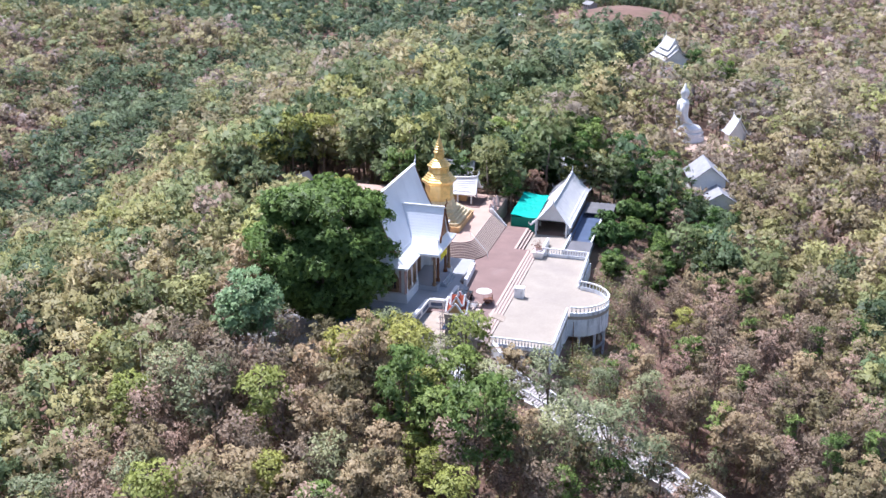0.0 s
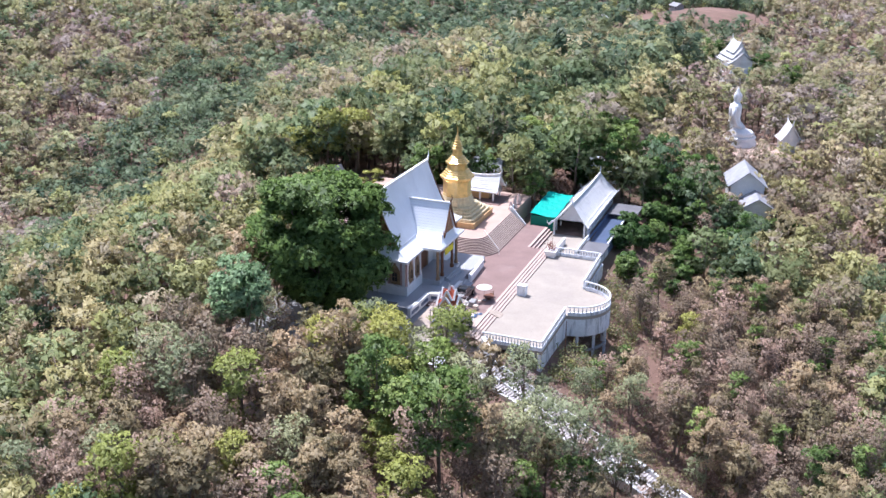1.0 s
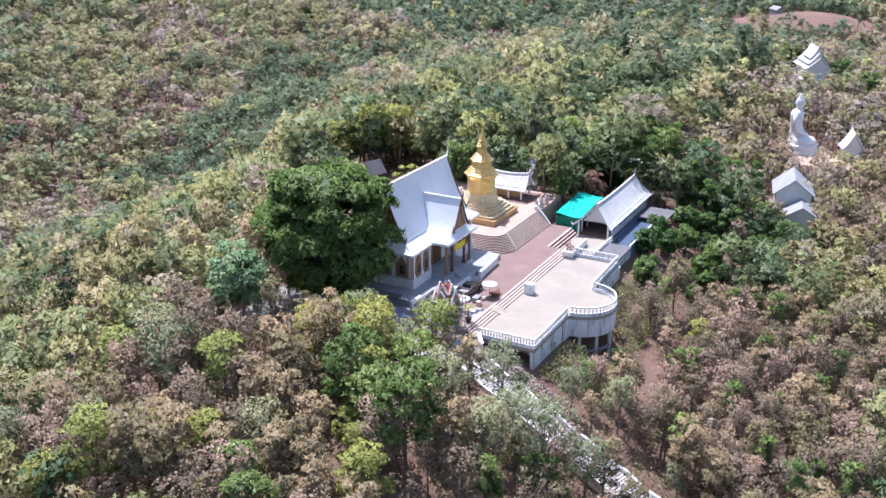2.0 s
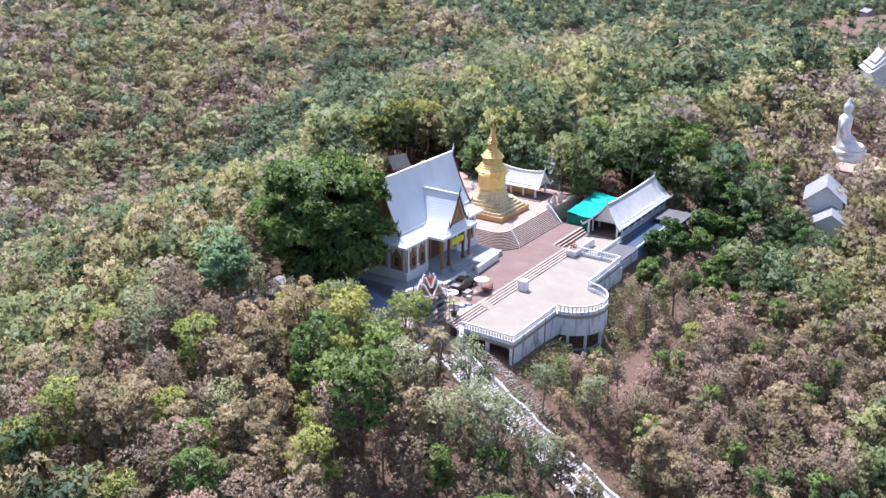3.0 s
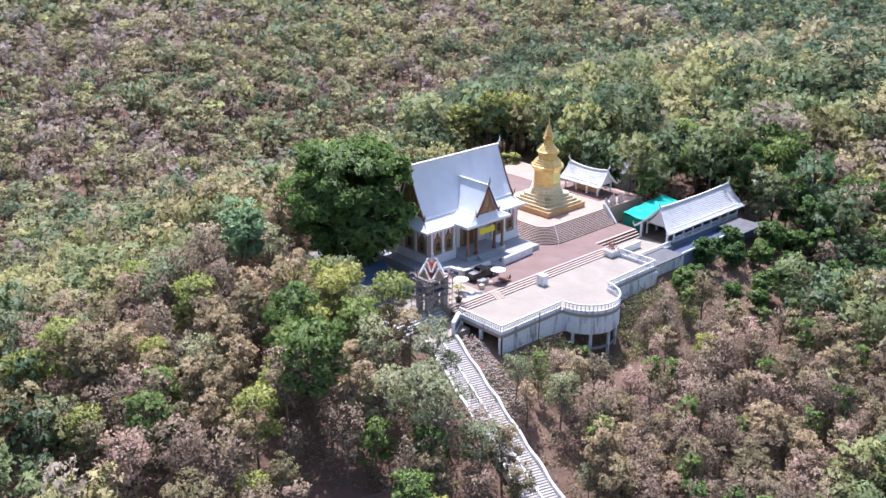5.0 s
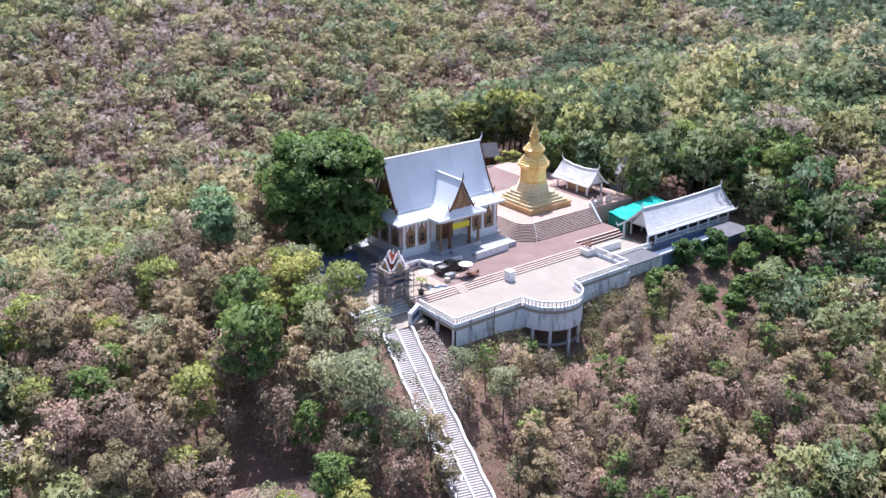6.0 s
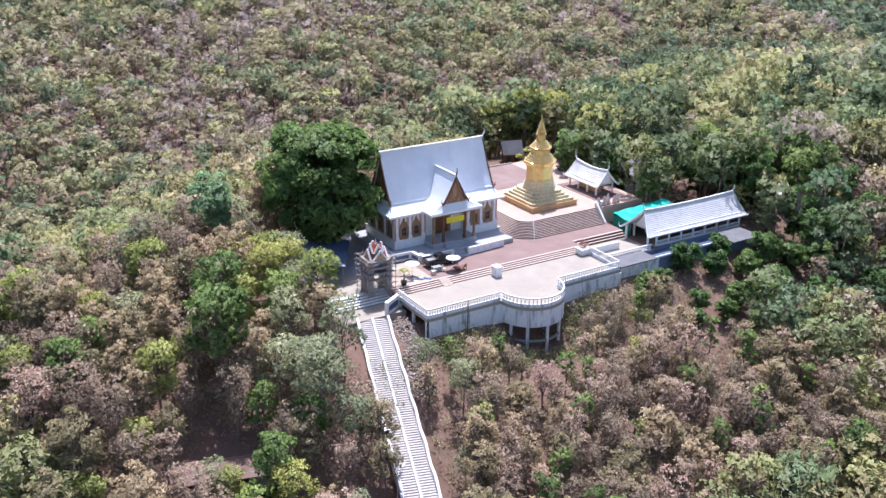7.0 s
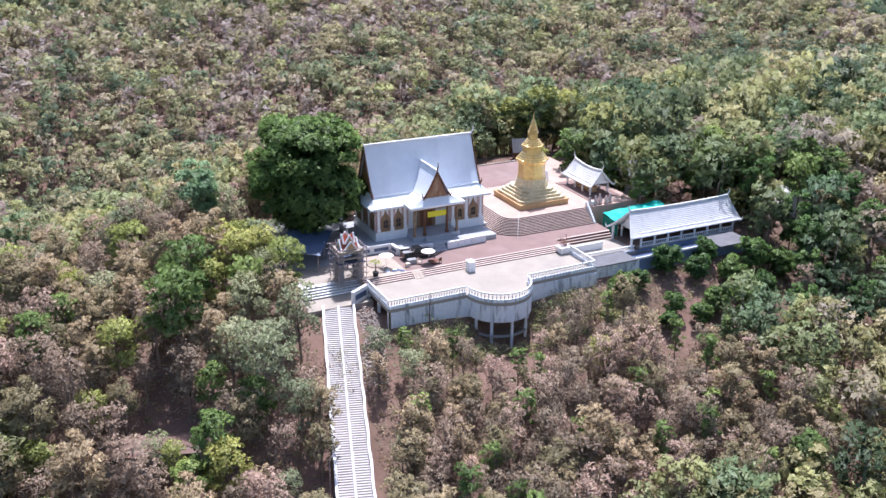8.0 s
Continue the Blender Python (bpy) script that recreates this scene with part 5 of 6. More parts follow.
for i, (x, y) in enumerate(((29.2, 11.9), (30.3, 11.6), (31.3, 11.9), (32.4, 11.5), (33.4, 11.9))):
    guardian((x, y, UPPER_Z), 40 * i, "white and rose painted guardian figure at the terrace edge", PAINT_MIX, 1.05 + 0.2 * (i % 3))
for i, (x, y) in enumerate(((29.5, 27.0), (30.5, 28.5), (15.5, 29.5), (17.0, 30.5))):
    guardian((x, y, UPPER_Z), 70 * i, "white figure on a block beside the stupa", STATUE_WHITE, 1.0)
altar = thing("altar_table", (33.9, 20.0, UPPER_Z + 0.15), "long altar table draped with orange cloth in the pavilion", "altar")
part("cloth", Shape().box(-0.8, 0.5, -2.6, 2.6, 0, 1.0), ORANGE, altar)
part("runner", Shape().box(-0.85, 0.55, -1.8, 1.8, 1.0, 1.06), YELLOW, altar)

# rubble on the bare slope beside the stair
rr = random.Random(12)
rub = Shape()
for k in range(1100):
    t = rr.uniform(0.02, 0.35)
    x, y = LONG_A.x + run.x * t + rr.uniform(2.8, 6.2), LONG_A.y + run.y * t
    if x > -17.6 and y > -8:
        continue
    s0 = rr.uniform(0.05, 0.2)
    z = g(x, y)
    a = rr.uniform(0, 6.28)
    rub.rings([[(x + s0 * rr.uniform(0.7, 1.3) * math.cos(a + j * 1.57), y + s0 * rr.uniform(0.6, 1.2) * math.sin(a + j * 1.57), z + zz) for j in range(4)] for zz in (-0.1, s0 * rr.uniform(0.4, 0.9))])
ob = new("rubble", rub.mesh("rubble"))
ob.data.materials.append(material("broken_masonry", (0.36, 0.31, 0.27), 0.9, var=0.4, scale=3.5, stain=(0.2, 0.14, 0.10), stain_amt=0.9))
tagged(ob, "broken masonry and rubble on the slope", "rubble", kind="stuff")

for x, y, t, rm, lb in ((250.0, 216.0, 20, GREY, "distant farmhouse with dark grey roof in the valley"), (598.0, 125.0, 70, ROOF_GREY, "distant house with pale roof on the plain"),
                        (540.0, 126.0, 15, ROOF_GREY, "distant house with pale roof among orchards"), (600.0, 75.0, 40, GREY, "distant house with dark roof on the bare hill")):
    house("farmhouse", (x, y, g(x, y) + 1.0), t, lb, 9.0, 6.0, 2.8, 1.8, rm, GREY)


# ---- trees ----
def leaf_cloud(rng, leaves, radius, tall, blobs, size, low=0.35, blob_r=0.32, soft=False):
    """Leaf clumps on the skins of many small puffs that fill an uneven crown; centre of each, its size and which way it faces."""
    a = rng.uniform(0, 2 * np.pi, blobs)
    rr = radius * np.sqrt(rng.uniform(0.02, 1, blobs)) * 0.8
    zz = rng.uniform(low, 1, blobs)
    taper = np.sqrt(np.clip(1 - ((zz - 0.62) / 0.5) ** 2, 0.12, 1))
    c = np.stack([rr * np.cos(a) * taper, rr * np.sin(a) * taper, zz * tall * 0.9], 1)
    k = rng.integers(0, blobs, leaves)
    d = rng.normal(size=(leaves, 3))
    d /= np.linalg.norm(d, axis=1)[:, None]
    d[:, 2] = np.where(d[:, 2] < -0.3, -d[:, 2], d[:, 2])
    br = radius * blob_r * rng.uniform(0.6, 1.25, blobs)[k]
    p = c[k] + d * (br * rng.uniform(0.55, 1.08, leaves))[:, None] * np.array([1, 1, 0.75])
    nrm = d * 0.75 + rng.normal(size=(leaves, 3)) * 0.28 + np.array([0, 0, 0.55]) if soft else d * 0.5 + rng.normal(size=(leaves, 3)) * 0.5 + np.array([0, 0, 0.45])
    out = p - np.array([0, 0, tall * 0.5])
    out = out / np.array([radius, radius, tall * 0.5])
    out /= np.linalg.norm(out, axis=1)[:, None] + 1e-6
    face = 0.2 * d + 0.65 * out + rng.normal(size=(leaves, 3)) * 0.2 + np.array([0, 0, 0.35])
    face /= np.linalg.norm(face, axis=1)[:, None]
    return p, nrm, size * rng.uniform(0.6, 1.4, leaves), c, face


def leaf_tris(p, nrm, size, rng):
    nrm = nrm / np.linalg.norm(nrm, axis=1)[:, None]
    r = rng.normal(size=p.shape)
    u = np.cross(nrm, r)
    u /= np.linalg.norm(u, axis=1)[:, None]
    w = np.cross(nrm, u)
    s = size[:, None]
    v = np.stack([p + s * u, p + s * (-0.5 * u + 0.87 * w), p + s * (-0.5 * u - 0.87 * w)], 1)
    return v.reshape(-1, 3)


def tri_mesh(name, v, mats, tint=None, extra=None, face=None, shade=None):
    """A mesh of loose triangles; extra: (verts, tris) joined on as a second material; face: the crown's rounded normals, one a triangle."""
    n = len(v)
    tris = np.arange(n).reshape(-1, 3)
    idx = np.zeros(len(tris), np.int32)
    if extra is not None and len(extra[0]):
        tris = np.concatenate([tris, np.asarray(extra[1]) + n])
        v = np.concatenate([v, extra[0]])
        idx = np.concatenate([idx, np.ones(len(extra[1]), np.int32)])
    me = bpy.data.meshes.new(name)
    me.vertices.add(len(v))
    me.vertices.foreach_set("co", np.ascontiguousarray(v, np.float32).ravel())
    me.loops.add(len(tris) * 3)
    me.loops.foreach_set("vertex_index", np.ascontiguousarray(tris, np.int32).ravel())
    me.polygons.add(len(tris))
    me.polygons.foreach_set("loop_start", np.arange(0, len(tris) * 3, 3, dtype=np.int32))
    me.polygons.foreach_set("material_index", idx)
    for m in mats:
        me.materials.append(m)
    for word, values in (("tint", tint), ("shade", shade)):
        if values is not None:
            full = np.ones(len(v), np.float32)
            full[:len(values)] = values
            me.attributes.new(word, "FLOAT", "POINT").data.foreach_set("value", full)
    me.update(calc_edges=True)
    if face is not None:
        corner = np.zeros((len(tris), 3), np.float32)
        flat_n = np.cross(v[tris[:, 1]] - v[tris[:, 0]], v[tris[:, 2]] - v[tris[:, 0]])
        corner[:] = flat_n / (np.linalg.norm(flat_n, axis=1)[:, None] + 1e-9)
        corner[:len(face)] = face
        me.attributes.new("custom_normal", "FLOAT_VECTOR", "CORNER").data.foreach_set("vector", np.repeat(corner, 3, axis=0).ravel())
    return me


def wood(rng, centres, tall, girth, limbs, twigs=0, lean=0.05):
    """Tapered trunk with limbs to the puffs of the crown."""
    s = Shape()
    top = Vector((rng.uniform(-lean, lean) * tall, rng.uniform(-lean, lean) * tall, tall * 0.72))
    mid = Vector((top.x * 0.4 + rng.uniform(-0.1, 0.1), top.y * 0.4, tall * 0.36))
    s.tube([(0, 0, -0.6), tuple(mid), tuple(top)], [girth, girth * 0.7, girth * 0.25], 6)
    for c in centres[:limbs]:
        f = rng.uniform(0.35, 0.85)
        a = Vector((0, 0, 0)).lerp(mid, f / 0.5) if f < 0.5 else mid.lerp(top, (f - 0.5) * 2)
        b = Vector(c)
        m = a.lerp(b, 0.5) + Vector((0, 0, -0.06 * tall * rng.uniform(0, 1)))
        s.tube([tuple(a), tuple(m), tuple(b)], [girth * 0.32, girth * 0.22, girth * 0.08], 4)
        for _ in range(twigs):
            e = b + Vector(rng.normal(size=3)) * 0.11 * tall
            s.tube([tuple(m.lerp(b, rng.uniform(0.2, 1))), tuple(e)], [girth * 0.09, girth * 0.03], 3)
    return s


def tree_kind(name, seed, leaves, radius, tall, blobs, size, mat, label, limbs=9, twigs=2, girth=0.16, low=0.35, blob_r=0.32):
    """One tree of its kind, out of sight until copied: trunk and crown under an empty."""
    rng = np.random.default_rng(seed)
    p, nrm, sz, c, face = leaf_cloud(rng, leaves, radius, tall, blobs, size, low, blob_r)
    t = thing(name, (0, 0, 0), label, "tree")
    part("trunk", wood(rng, c, tall, girth, limbs, twigs), BARK, t)
    part("crown", tri_mesh("crown", leaf_tris(p, nrm, sz, rng), [mat], face=face), mat, t)
    return t


def plant(kind, x, y, scale, turn, group, first, sink=0.0, z=None):
    at = pose(x, y, (g(x, y) if z is None else z) - sink, 0, 0, turn)
    if first:
        kind.matrix_basis = at @ Matrix.Diagonal((scale, scale, scale, 1))
        tagged(kind, group=group)
        return kind
    ob = copy_thing(kind, at)
    ob.scale = (scale, scale, scale)
    return ob


# the great shade tree beside the hall
rng = np.random.default_rng(11)
p, nrm, sz, c, face = leaf_cloud(rng, 50000, 11.0, 21.5, 210, 0.46, 0.16, 0.19)
big = thing("shade_tree", (-18.0, 23.4, -0.6), "huge dense dark-green tree shading the temple yard", "tree")
part("trunk", wood(rng, c, 20, 0.7, 26, 1), BARK, big)
part("crown", tri_mesh("crown", leaf_tris(p, nrm, sz, rng), [LEAF_DARK], face=face), LEAF_DARK, big)

KINDS = [
    (tree_kind("dry_tree", 1, 2300, 2.6, 10.4, 60, 0.185, LEAF_OLIVE, "thin dry-forest tree with sparse olive-brown leaves", limbs=16, twigs=3, low=0.42, blob_r=0.24), 0.19),
    (tree_kind("dry_tree", 2, 1900, 2.3, 9.6, 54, 0.18, LEAF_OLIVE, "thin dry-forest tree with sparse olive-brown leaves", limbs=16, twigs=4, low=0.36, blob_r=0.25), 0.18),
    (tree_kind("withered_tree", 3, 1700, 2.5, 9.6, 54, 0.16, LEAF_BROWN, "half-bare tree with withered reddish-brown leaves", limbs=18, twigs=4, low=0.38, blob_r=0.27), 0.17),
    (tree_kind("withered_tree", 4, 950, 2.3, 9.0, 44, 0.15, LEAF_BROWN, "nearly bare tree with grey-brown twigs", limbs=22, twigs=6, low=0.36, blob_r=0.3), 0.17),
    (tree_kind("green_tree", 5, 2500, 2.7, 9.4, 44, 0.21, LEAF_GREEN, "leafy green forest tree on the slope", low=0.45, blob_r=0.27), 0.045),
    (tree_kind("yellow_green_tree", 6, 2300, 2.7, 9.2, 54, 0.19, LEAF_LIME, "light yellow-green forest tree with airy crown", low=0.4, blob_r=0.26), 0.06),
    (tree_kind("dry_tree", 7, 1700, 3.2, 10.5, 64, 0.18, LEAF_TEAL, "tall grey-green tree with airy feathery crown", limbs=16, twigs=3, low=0.42, blob_r=0.26), 0.05),
    (tree_kind("blue_green_tree", 9, 4200, 3.2, 14.5, 40, 0.25, LEAF_AQUA, "tall dense blue-green tree beside the temple yard", low=0.5, blob_r=0.28), 0.0),
    (tree_kind("slender_tree", 13, 700, 1.35, 8.8, 22, 0.2, LEAF_GREEN, "slender tree with bare trunk and thin green crown", limbs=12, twigs=3, girth=0.12, low=0.42, blob_r=0.36), 0.0),
    (tree_kind("slender_tree", 14, 600, 1.6, 8.2, 22, 0.17, LEAF_BROWN, "slender tree with bare trunk and withered leaves", limbs=14, twigs=5, girth=0.12, low=0.38, blob_r=0.36), 0.0),
    (tree_kind("slender_tree", 16, 700, 1.5, 7.8, 22, 0.18, LEAF_OLIVE, "slender tree with bare trunk and dull olive leaves", limbs=12, twigs=5, girth=0.12, low=0.38, blob_r=0.36), 0.0),
]
used = [False] * len(KINDS)
GROUP = "forest trees on the slope"


def grow(k, x, y, scale, turn=0.0, sink=0.1, group=GROUP):
    plant(KINDS[k][0], x, y, scale, turn, group, not used[k], sink)
    used[k] = True


# single trees that stand out
SINGLES = [(5, -30.6, 8.8, 1.2), (5, -34.7, 6.2, 1.35), (5, -35.4, 14.0, 1.25), (0, -30.0, 19.0, 0.9), (5, -32.0, 11.5, 1.25), (0, -40.4, 16.3, 1.2), (4, -42.0, 4.6, 1.55), (4, -43.7, -13.2, 0.95), (4, -58.8, 7.6, 1.1), (4, -39.4, -17.9, 1.0), (5, -46.1, 2.5, 0.8), (5, -50.5, -19.8, 0.75), (6, -52.0, -18.2, 0.7), (4, -44.5, 0.5, 1.3), (4, -45.5, -4.5, 1.75),
           (6, -38.0, -17.0, 1.5), (6, -35.0, -21.5, 1.05), (6, -35.2, -12.2, 1.1), (6, -40.5, -11.5, 1.2), (0, -42.5, -8.5, 1.2), (2, -46.5, -11.5, 1.15), (0, -41.5, -21.0, 1.0), (6, -30.6, -9.2, 1.15), (6, -36.2, -4.5, 1.1), (4, -34.9, 0.5, 1.15), (6, -21.5, -14.5, 0.75), (6, -19.0, -20.0, 0.85), (4, -46.1, -22.4, 1.25), (4, -63.0, 3.0, 1.25),
           (5, -53.5, -4.0, 1.2), (7, -35.8, 25.4, 1.25), (7, -33.8, 29.0, 0.95), (2, -45.5, 24.0, 1.6), (2, -42.5, 20.0, 1.4), (2, -37.0, 33.5, 1.3)]
for i, (k, x, y, s) in enumerate(SINGLES):
    grow(k, x, y, s, 37 * i)


def free(x, y):
    """Whether forest may stand here."""
    if -29 < x < 29.5 and -13.5 < y < 30 and not (x > 18.5 and y < -9):
        return False
    if -2 < x < 39.5 and 10 < y < 42:
        return False
    if 20 < x < 52 and -8.5 < y < 10.5:
        return False
    if 17 < x < 54 and -13.5 < y < -7 or 24 < x < 52 and -21 < y < -13:
        return False
    if 30 < x < 47 and 41 < y < 58:
        return False
    t = (y - LONG_A.y) / run.y
    if -0.1 < t < 1.25 and abs(x - (LONG_A.x + run.x * t)) < 3.6:
        return False
    for bx, by, r in ((130, -16, 8), (118, -18, 5), (111, -20, 4.5), (127, -26, 6.5), (120, -30, 5), (215, -5, 9), (204, -7, 7), (195, -8, 7), (187, -9, 6), (215, -14, 5), (82, -21, 5.5), (75.5, -25, 5), (69, -27, 4), (46.5, 22.5, 5), (43, 18, 2.5), (66.5, 4.0, 4.5), (62.5, -1.0, 2.5), (40.4, 54.5, 3.5), (35, 52, 3), (-1, -14, 5.5), (-4, -17.5, 4), (-51, -15, 5), (-52.5, -20, 3.5), (452, 220, 28), (250, 216, 10), (540, 126, 14), (598, 125, 12), (575, 60, 48), (181, 245, 8), (186, 238, 6)):
        if (x - bx) ** 2 + (y - by) ** 2 < r * r:
            return False
    return True


rng = np.random.default_rng(5)
weights = np.cumsum([w for _, w in KINDS])
NEAR = (-68, 30, -48, 36)


def near_forest(x0, x1, y0, y1, step, here):
    for gx in np.arange(x0, x1, step):
        for gy in np.arange(y0, y1, step):
            x, y = gx + rng.uniform(-0.46, 0.46) * step, gy + rng.uniform(-0.46, 0.46) * step
            r, s, turn, die = rng.uniform(0, weights[-1]), rng.triangular(0.7, 1.05, 1.55), rng.uniform(0, 360), rng.uniform()
            if not here(x, y) or not free(x, y) or any((x - a) ** 2 + (y - b) ** 2 < 6 for _, a, b, _ in SINGLES):
                continue
            k = int(np.searchsorted(weights, r))
            if x > 19 and y > -24:                   # greener wood below the wing
                k, s = 4, s * 0.5
                if die < 0.6:
                    continue
            elif x > -24 and y < -6:                 # thin mixed wood below the terrace
                k = (8, 10, 9, 10, 9, 2, 3, 3, 0, 1, 8, k)[int(rng.integers(12))]
                s *= 0.55 if y > -15 else 0.8 if y > -25 else 0.95
            elif -42 < x and -30 < y < -4:           # low growth beside the stair
                s *= 0.8 if x < LONG_A.x + run.x * (y - LONG_A.y) / run.y else 0.55
            elif die < 0.12:
                k = 9 if die < 0.07 else 10
            grow(k, x, y, s, turn)


below = lambda x, y: x > -24 and y < -6
near_forest(NEAR[0], NEAR[1], NEAR[2], NEAR[3], 3.75, lambda x, y: not below(x, y))
near_forest(-24, NEAR[1], NEAR[2], -6, 3.1, below)


# ---- the rest of the forest ----
def tint_at(x, y, rng):
    """Which way the leaves lean here: 0 withered, 0.33 dry olive, 0.67 green, 0.83 dark green, 1 yellow-green."""
    n = noise.noise((x / 60, y / 60, 0.0)) + 0.5 * noise.noise((x / 19, y / 19, 4.0))
    t = 0.49 + 0.19 * n + rng.normal() * 0.16
    grove = 165 + 0.4 * (x - 125) + 6 * math.sin(x / 17)
    if 17 < x < 66 and -30 < y < -6:
        t = 0.81 + 0.05 * n + rng.normal() * 0.05
    elif 24 < x < 200 and 2 < y < 72:
        t = 0.7 + 0.1 * n + rng.normal() * 0.11 - (0.3 if rng.uniform() < 0.14 else 0)
    elif x > 385 and y > 20:
        t = 0.77 + 0.1 * n + rng.normal() * 0.06
    elif y < 2 and x > 60:
        t = 0.3 + 0.16 * n + rng.normal() * 0.15
    elif abs(y - grove) < 27 and 112 < x < 275:
        t = 0.72 + rng.normal() * 0.06
    elif y > 150:
        t = 0.53 + 0.16 * n + rng.normal() * 0.17
        if noise.noise((x / 75, y / 75, 9.0)) > 0.14:
            t -= 0.27
    if rng.uniform() < 0.05:
        t = 0.98
    return float(np.clip(t, 0, 1))


def templates(seed, kinds, leaves, size):
    rng = np.random.default_rng(seed)
    out = []
    for i in range(kinds):
        radius, tall = rng.uniform(2.7, 3.7), rng.uniform(7.5, 10)
        p, nrm, sz, c, face = leaf_cloud(rng, leaves, radius, tall, 56 if leaves > 300 else 26, size, 0.36, 0.22 if leaves > 300 else 0.3, leaves < 200)
        w = wood(rng, c, tall, 0.17, 3 if leaves > 200 else 0)
        tv = np.array(w.v)
        tt = np.array([(f[0], f[i], f[i + 1]) for f in w.f for i in range(1, len(f) - 1)])
        out.append((leaf_tris(p, nrm, sz, rng), tv, tt, face))
    return out


def woods(name, label, spots, seed, kinds, leaves, size, grow_by=1.0, mat=None):
    rng = np.random.default_rng(seed)
    tmpl = templates(seed, kinds, leaves, size)
    vs, ts, ws, wt, fs, sh, off = [], [], [], [], [], [], 0
    for x, y in spots:
        lv, tv, tt, face = tmpl[rng.integers(kinds)]
        a, s = rng.uniform(0, 2 * np.pi), rng.triangular(0.55, 0.85, 1.45) * grow_by
        m = np.array([[math.cos(a), -math.sin(a), 0], [math.sin(a), math.cos(a), 0], [0, 0, rng.uniform(0.85, 1.15)]]) * s
        at = np.array([x, y, g(x, y)])
        if 30 < x < 190 and 4 < y < 75:              # taller evergreen grove along the ridge
            m = m * 1.4
        t = tint_at(x, y, rng)
        some = int(len(lv) / 3 * (0.62 if t < 0.3 else 1.0))       # withered trees are thinner
        keep = lv[: some * 3]
        vs.append(keep @ m.T + at)
        turned = face[:some] @ (m.T / s)
        fs.append(turned / np.linalg.norm(turned, axis=1)[:, None])
        ts.append(np.full(len(keep), t, np.float32))
        sh.append(np.full(len(keep), rng.uniform(0.7, 1.3), np.float32))
        ws.append(tv @ m.T + at)
        wt.append(tt + off)
        off += len(tv)
    me = tri_mesh(name, np.concatenate(vs), [mat or LEAF_WOODS, BARK], tint=np.concatenate(ts), extra=(np.concatenate(ws), np.concatenate(wt)), face=np.concatenate(fs), shade=np.concatenate(sh))
    return tagged(new(name, me), label, "forest", kind="stuff")


def spots(x0, x1, y0, y1, step, seed, keep):
    rng = np.random.default_rng(seed)
    out = []
    for gx in np.arange(x0, x1, step):
        for gy in np.arange(y0, y1, step):
            x, y = gx + rng.uniform(-0.45, 0.45) * step, gy + rng.uniform(-0.45, 0.45) * step
            if keep(x, y) and free(x, y):
                out.append((x, y))
    return out


def seen(x, y):
    """The wedge of land that lies before the camera's path, with a margin."""
    return y > -52 - 0.16 * (x + 134) and x > -88 + 0.03 * max(0, y) and y < 60 + 1.05 * (x + 134) + 430


in_near = lambda x, y: NEAR[0] < x < NEAR[1] and NEAR[2] < y < NEAR[3]
woods("slope_woods", "dry mixed woods on the hillside near the temple", spots(-95, 130, -75, 130, 4.5, 21, lambda x, y: seen(x, y) and not in_near(x, y)), 31, 14, 420, 0.42, 1.08)
woods("valley_woods", "dry mixed woods in the valley and along the ridge", spots(-110, 300, -110, 300, 5.4, 22, lambda x, y: seen(x, y) and not (-95 < x < 130 and -75 < y < 130)), 32, 14, 150, 0.56, 1.3, LEAF_FAR_HAZE)
woods("far_woods", "distant woods on the hillside beyond the valley", spots(-110, 480, -120, 590, 6.4, 23, lambda x, y: seen(x, y) and not (-110 < x < 300 and y < 300)), 33, 12, 90, 0.76, 1.45, LEAF_FAR_HAZE)
woods("plain_woods", "distant woods and orchards on the plain", spots(480, 900, -200, 520, 8.4, 24, lambda x, y: y > -120 - 0.14 * x and y < 60 + 0.85 * (x + 134)), 34, 8, 30, 1.4, 1.35, LEAF_FAR_HAZE)

# dark round shrubs by the lower wing
rng = np.random.default_rng(8)
p, nrm, sz, c, face = leaf_cloud(rng, 4200, 2.5, 4.6, 40, 0.22, 0.2, 0.3)
shrub = thing("round_tree", (0, 0, 0), "clipped round dark-green tree below the service wing", "tree", "trees below the wing")
part("trunk", wood(rng, c, 4.2, 0.14, 6), BARK, shrub)
part("crown", tri_mesh("crown", leaf_tris(p, nrm, sz, rng), [LEAF_DARK], face=face), LEAF_DARK, shrub)
for i, (x, y, s) in enumerate(((31.2, -8.2, 1.15), (35.8, -10.4, 1.0), (41.0, -12.0, 1.05), (39.5, -6.9, 0.95), (46.6, -10.0, 1.25), (50.5, -12.5, 1.1), (20.4, -11.0, 1.0), (24.3, -10.2, 0.8), (34.6, -17.2, 1.05), (40.2, -17.0, 1.0), (45.0, -15.5, 0.9), (26.8, -15.5, 0.8), (29.6, -18.6, 0.85), (24.0, -18.2, 0.7), (37.5, -20.5, 0.8))):
    plant(shrub, x, y, s, 50 * i, "", i == 0)

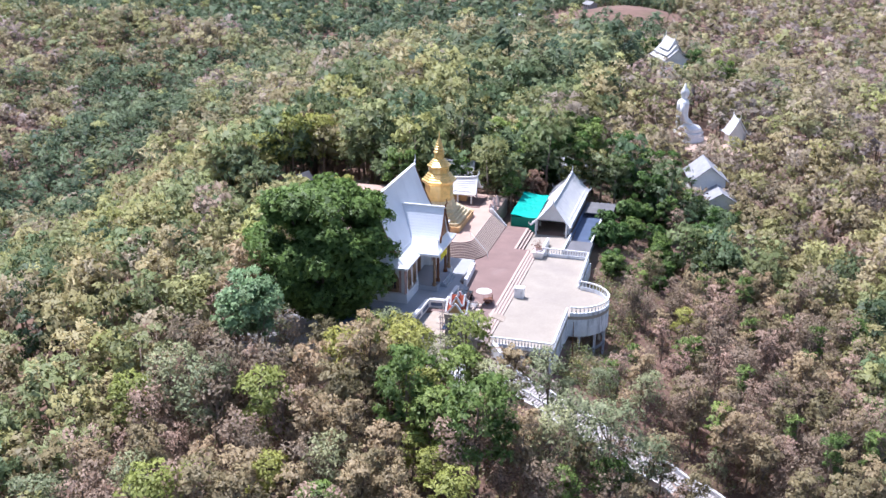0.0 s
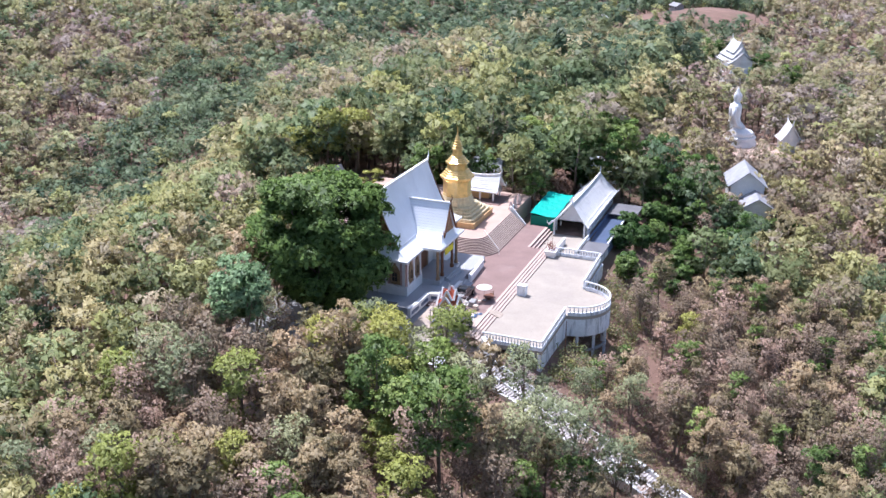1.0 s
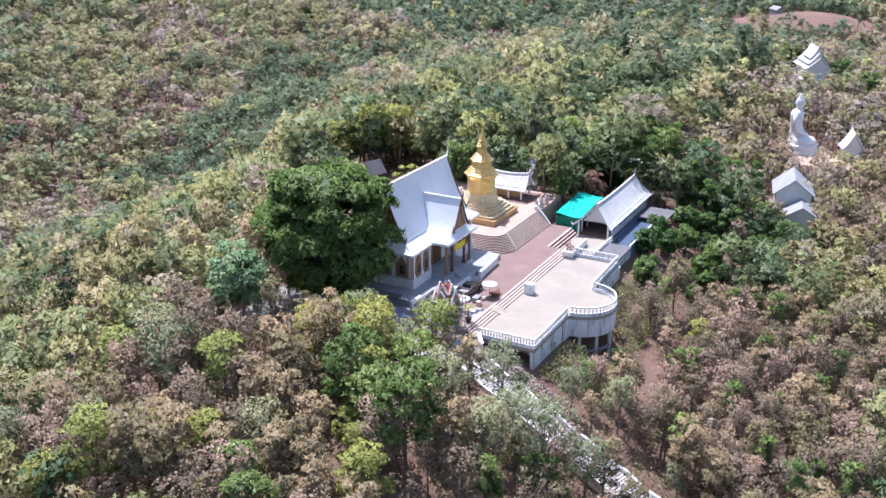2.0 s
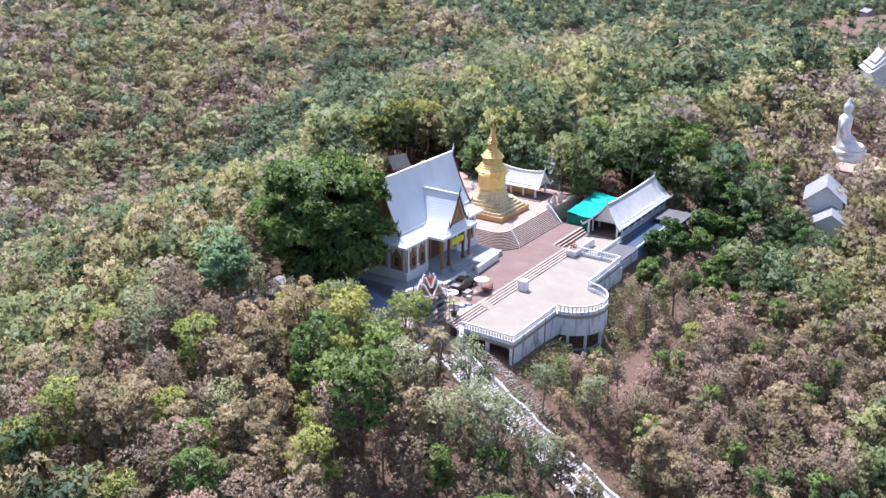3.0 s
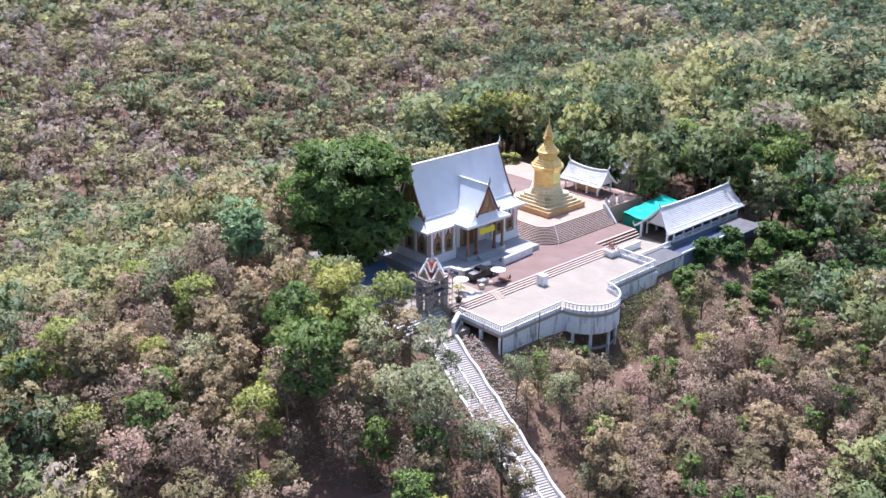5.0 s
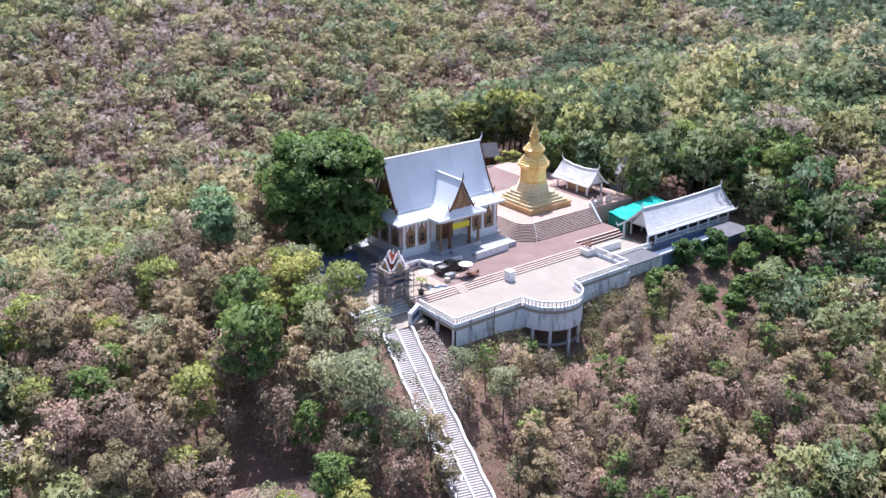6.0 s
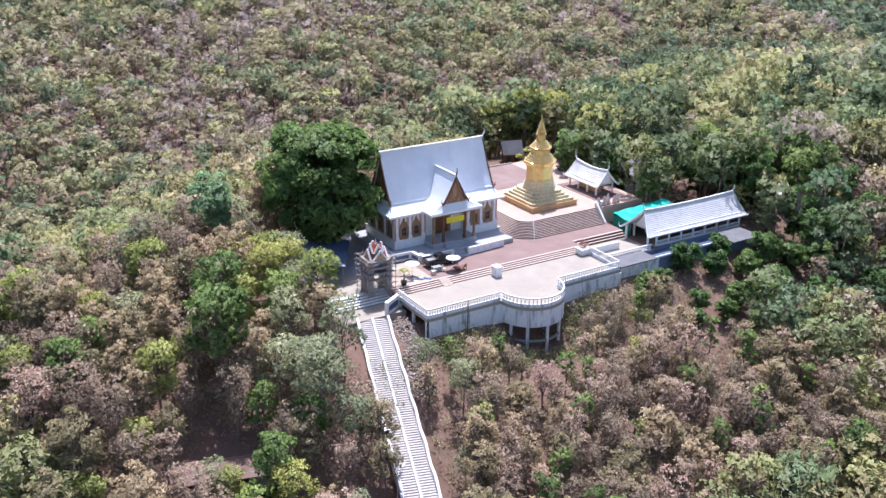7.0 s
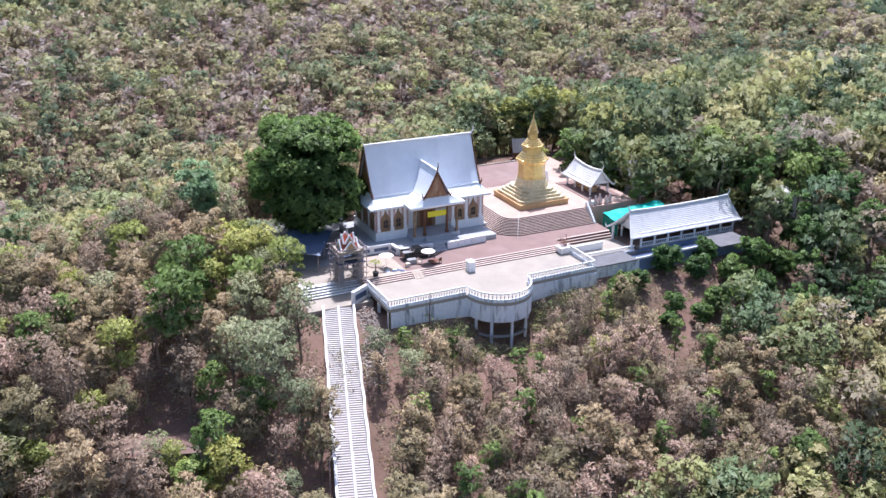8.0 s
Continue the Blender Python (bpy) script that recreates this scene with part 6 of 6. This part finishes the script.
# low scrub and saplings between the trees
rng = np.random.default_rng(77)
vs, ts = [], []
for _ in range(16000):
    x, y = rng.uniform(-72, 70), rng.uniform(-58, 45)
    if not free(x, y) and not (-29 < x < 54 and -16.5 < y < -8.6) and not (x > 18.5 and -16 < y < -8):
        continue
    n = int(rng.integers(8, 22))
    r, h = rng.uniform(0.4, 1.1), rng.uniform(0.4, 1.6)
    p = np.stack([rng.normal(0, r * 0.6, n) + x, rng.normal(0, r * 0.6, n) + y, rng.uniform(0.05, h, n)], 1)
    p[:, 2] += g(x, y)
    nrm = rng.normal(size=(n, 3)) * 0.6 + np.array([0, 0, 0.6])
    v = leaf_tris(p, nrm, 0.15 * rng.uniform(0.6, 1.5, n), rng)
    vs.append(v)
    ts.append(np.full(len(v), np.clip(rng.choice([0.02, 0.08, 0.15, 0.33, 0.45, 0.62]) + rng.normal() * 0.05, 0, 1), np.float32))
for _ in range(420):
    x, y = rng.uniform(-17, 19), rng.uniform(-15.5, -8.3)
    if (x - 0.5) ** 2 + (y + 7.4) ** 2 < 33:
        continue
    n = 34
    r = rng.uniform(0.5, 1.0)
    p = np.stack([rng.normal(0, r * 0.6, n) + x, rng.normal(0, r * 0.6, n) + y, rng.uniform(0.05, rng.uniform(0.7, 2.0), n)], 1)
    p[:, 2] += g(x, y)
    v = leaf_tris(p, rng.normal(size=(n, 3)) * 0.5 + np.array([0, 0, 0.6]), 0.16 * rng.uniform(0.6, 1.5, n), rng)
    vs.append(v)
    ts.append(np.full(len(v), np.clip(rng.choice([0.1, 0.4, 0.6, 0.66, 0.95]) + rng.normal() * 0.05, 0, 1), np.float32))
tagged(new("undergrowth", tri_mesh("undergrowth", np.concatenate(vs), [LEAF_WOODS], tint=np.concatenate(ts), shade=np.ones(1))), "dry brown and green undergrowth on the forest floor", "undergrowth", kind="stuff")

# single trees and bushes round the upper terrace
bush = thing("round_bush", (36.4, 42.5, g(36.4, 42.5)), "rounded yellow-green bush behind the upper terrace", "bush")
rng = np.random.default_rng(15)
p, nrm, sz, c, face = leaf_cloud(rng, 3000, 2.8, 5.2, 30, 0.24, 0.05, 0.3)
part("stem", wood(rng, c, 5.0, 0.12, 6), BARK, bush)
part("crown", tri_mesh("crown", leaf_tris(p, nrm, sz, rng), [LEAF_LIME], face=face), LEAF_LIME, bush)
rust = thing("red_leaved_tree", (44.4, 7.2, g(44.4, 7.2)), "tree with dull red-brown leaves behind the pavilion", "tree")
p, nrm, sz, c, face = leaf_cloud(rng, 2600, 2.6, 7.5, 30, 0.24, 0.3, 0.3)
part("trunk", wood(rng, c, 7.5, 0.15, 8, 3), BARK, rust)
part("crown", tri_mesh("crown", leaf_tris(p, nrm, sz, rng), [LEAF_RED], face=face), LEAF_RED, rust)
ever = tree_kind("evergreen_tree", 41, 3600, 3.3, 10.5, 40, 0.27, LEAF_DARK, "tall dark-green tree beside the upper terrace", low=0.12, blob_r=0.27)
for i, (x, y, s) in enumerate(((37.5, 31.0, 1.1), (41.5, 21.0, 0.9), (56.5, 1.5, 1.2), (58.0, -7.0, 1.0), (62.0, 8.0, 1.3), (50.5, 12.5, 0.9), (70.0, -12.0, 1.1), (66.0, -21.0, 0.8), (44.5, 29.0, 1.0), (56.0, -13.0, 1.0), (70.0, -6.0, 1.2), (56.5, -24.5, 0.85), (69.0, -21.5, 0.7), (209.0, 4.0, 1.1), (206.0, -13.0, 0.9), (52.5, -17.0, 0.8), (75.0, -15.0, 1.1), (61.0, -15.0, 1.0), (55.0, 7.0, 1.1), (66.0, 12.0, 1.25), (74.0, 2.0, 1.2), (45.0, -24.0, 0.85), (71.0, -34.0, 0.75), (222.0, 3.0, 1.35), (227.0, -13.0, 1.3), (200.0, -24.0, 1.3))):
    plant(ever, x, y, s, 77 * i, "evergreens on the ridge", i == 0)
for i, (k, x, y, s) in enumerate(((5, 46.0, 57.0, 1.75), (5, 51.0, 53.0, 1.6), (5, 42.5, 62.0, 1.5), (0, 74.5, -29.8, 1.0), (2, 79.0, -31.0, 1.1), (0, 69.5, -31.0, 1.1), (2, 74.0, -33.5, 1.0), (5, 122.0, -31.5, 0.7), (3, 50.0, -19.0, 0.9), (4, 66.5, -26.5, 0.8), (4, 68.5, -30.0, 0.8), (5, 38.0, 64.0, 1.3), (5, 51.5, 25.5, 0.95), (0, 33.0, 60.0, 1.3), (0, 56.0, 58.0, 1.5), (4, 38.9, 10.4, 0.9), (4, 53.0, 10.0, 1.3), (4, 66.0, 0.0, 1.4), (4, 72.0, 6.0, 1.5), (4, 60.0, 18.0, 1.5))):
    grow(k, x, y, s, 51 * i, group="trees on the ridge")
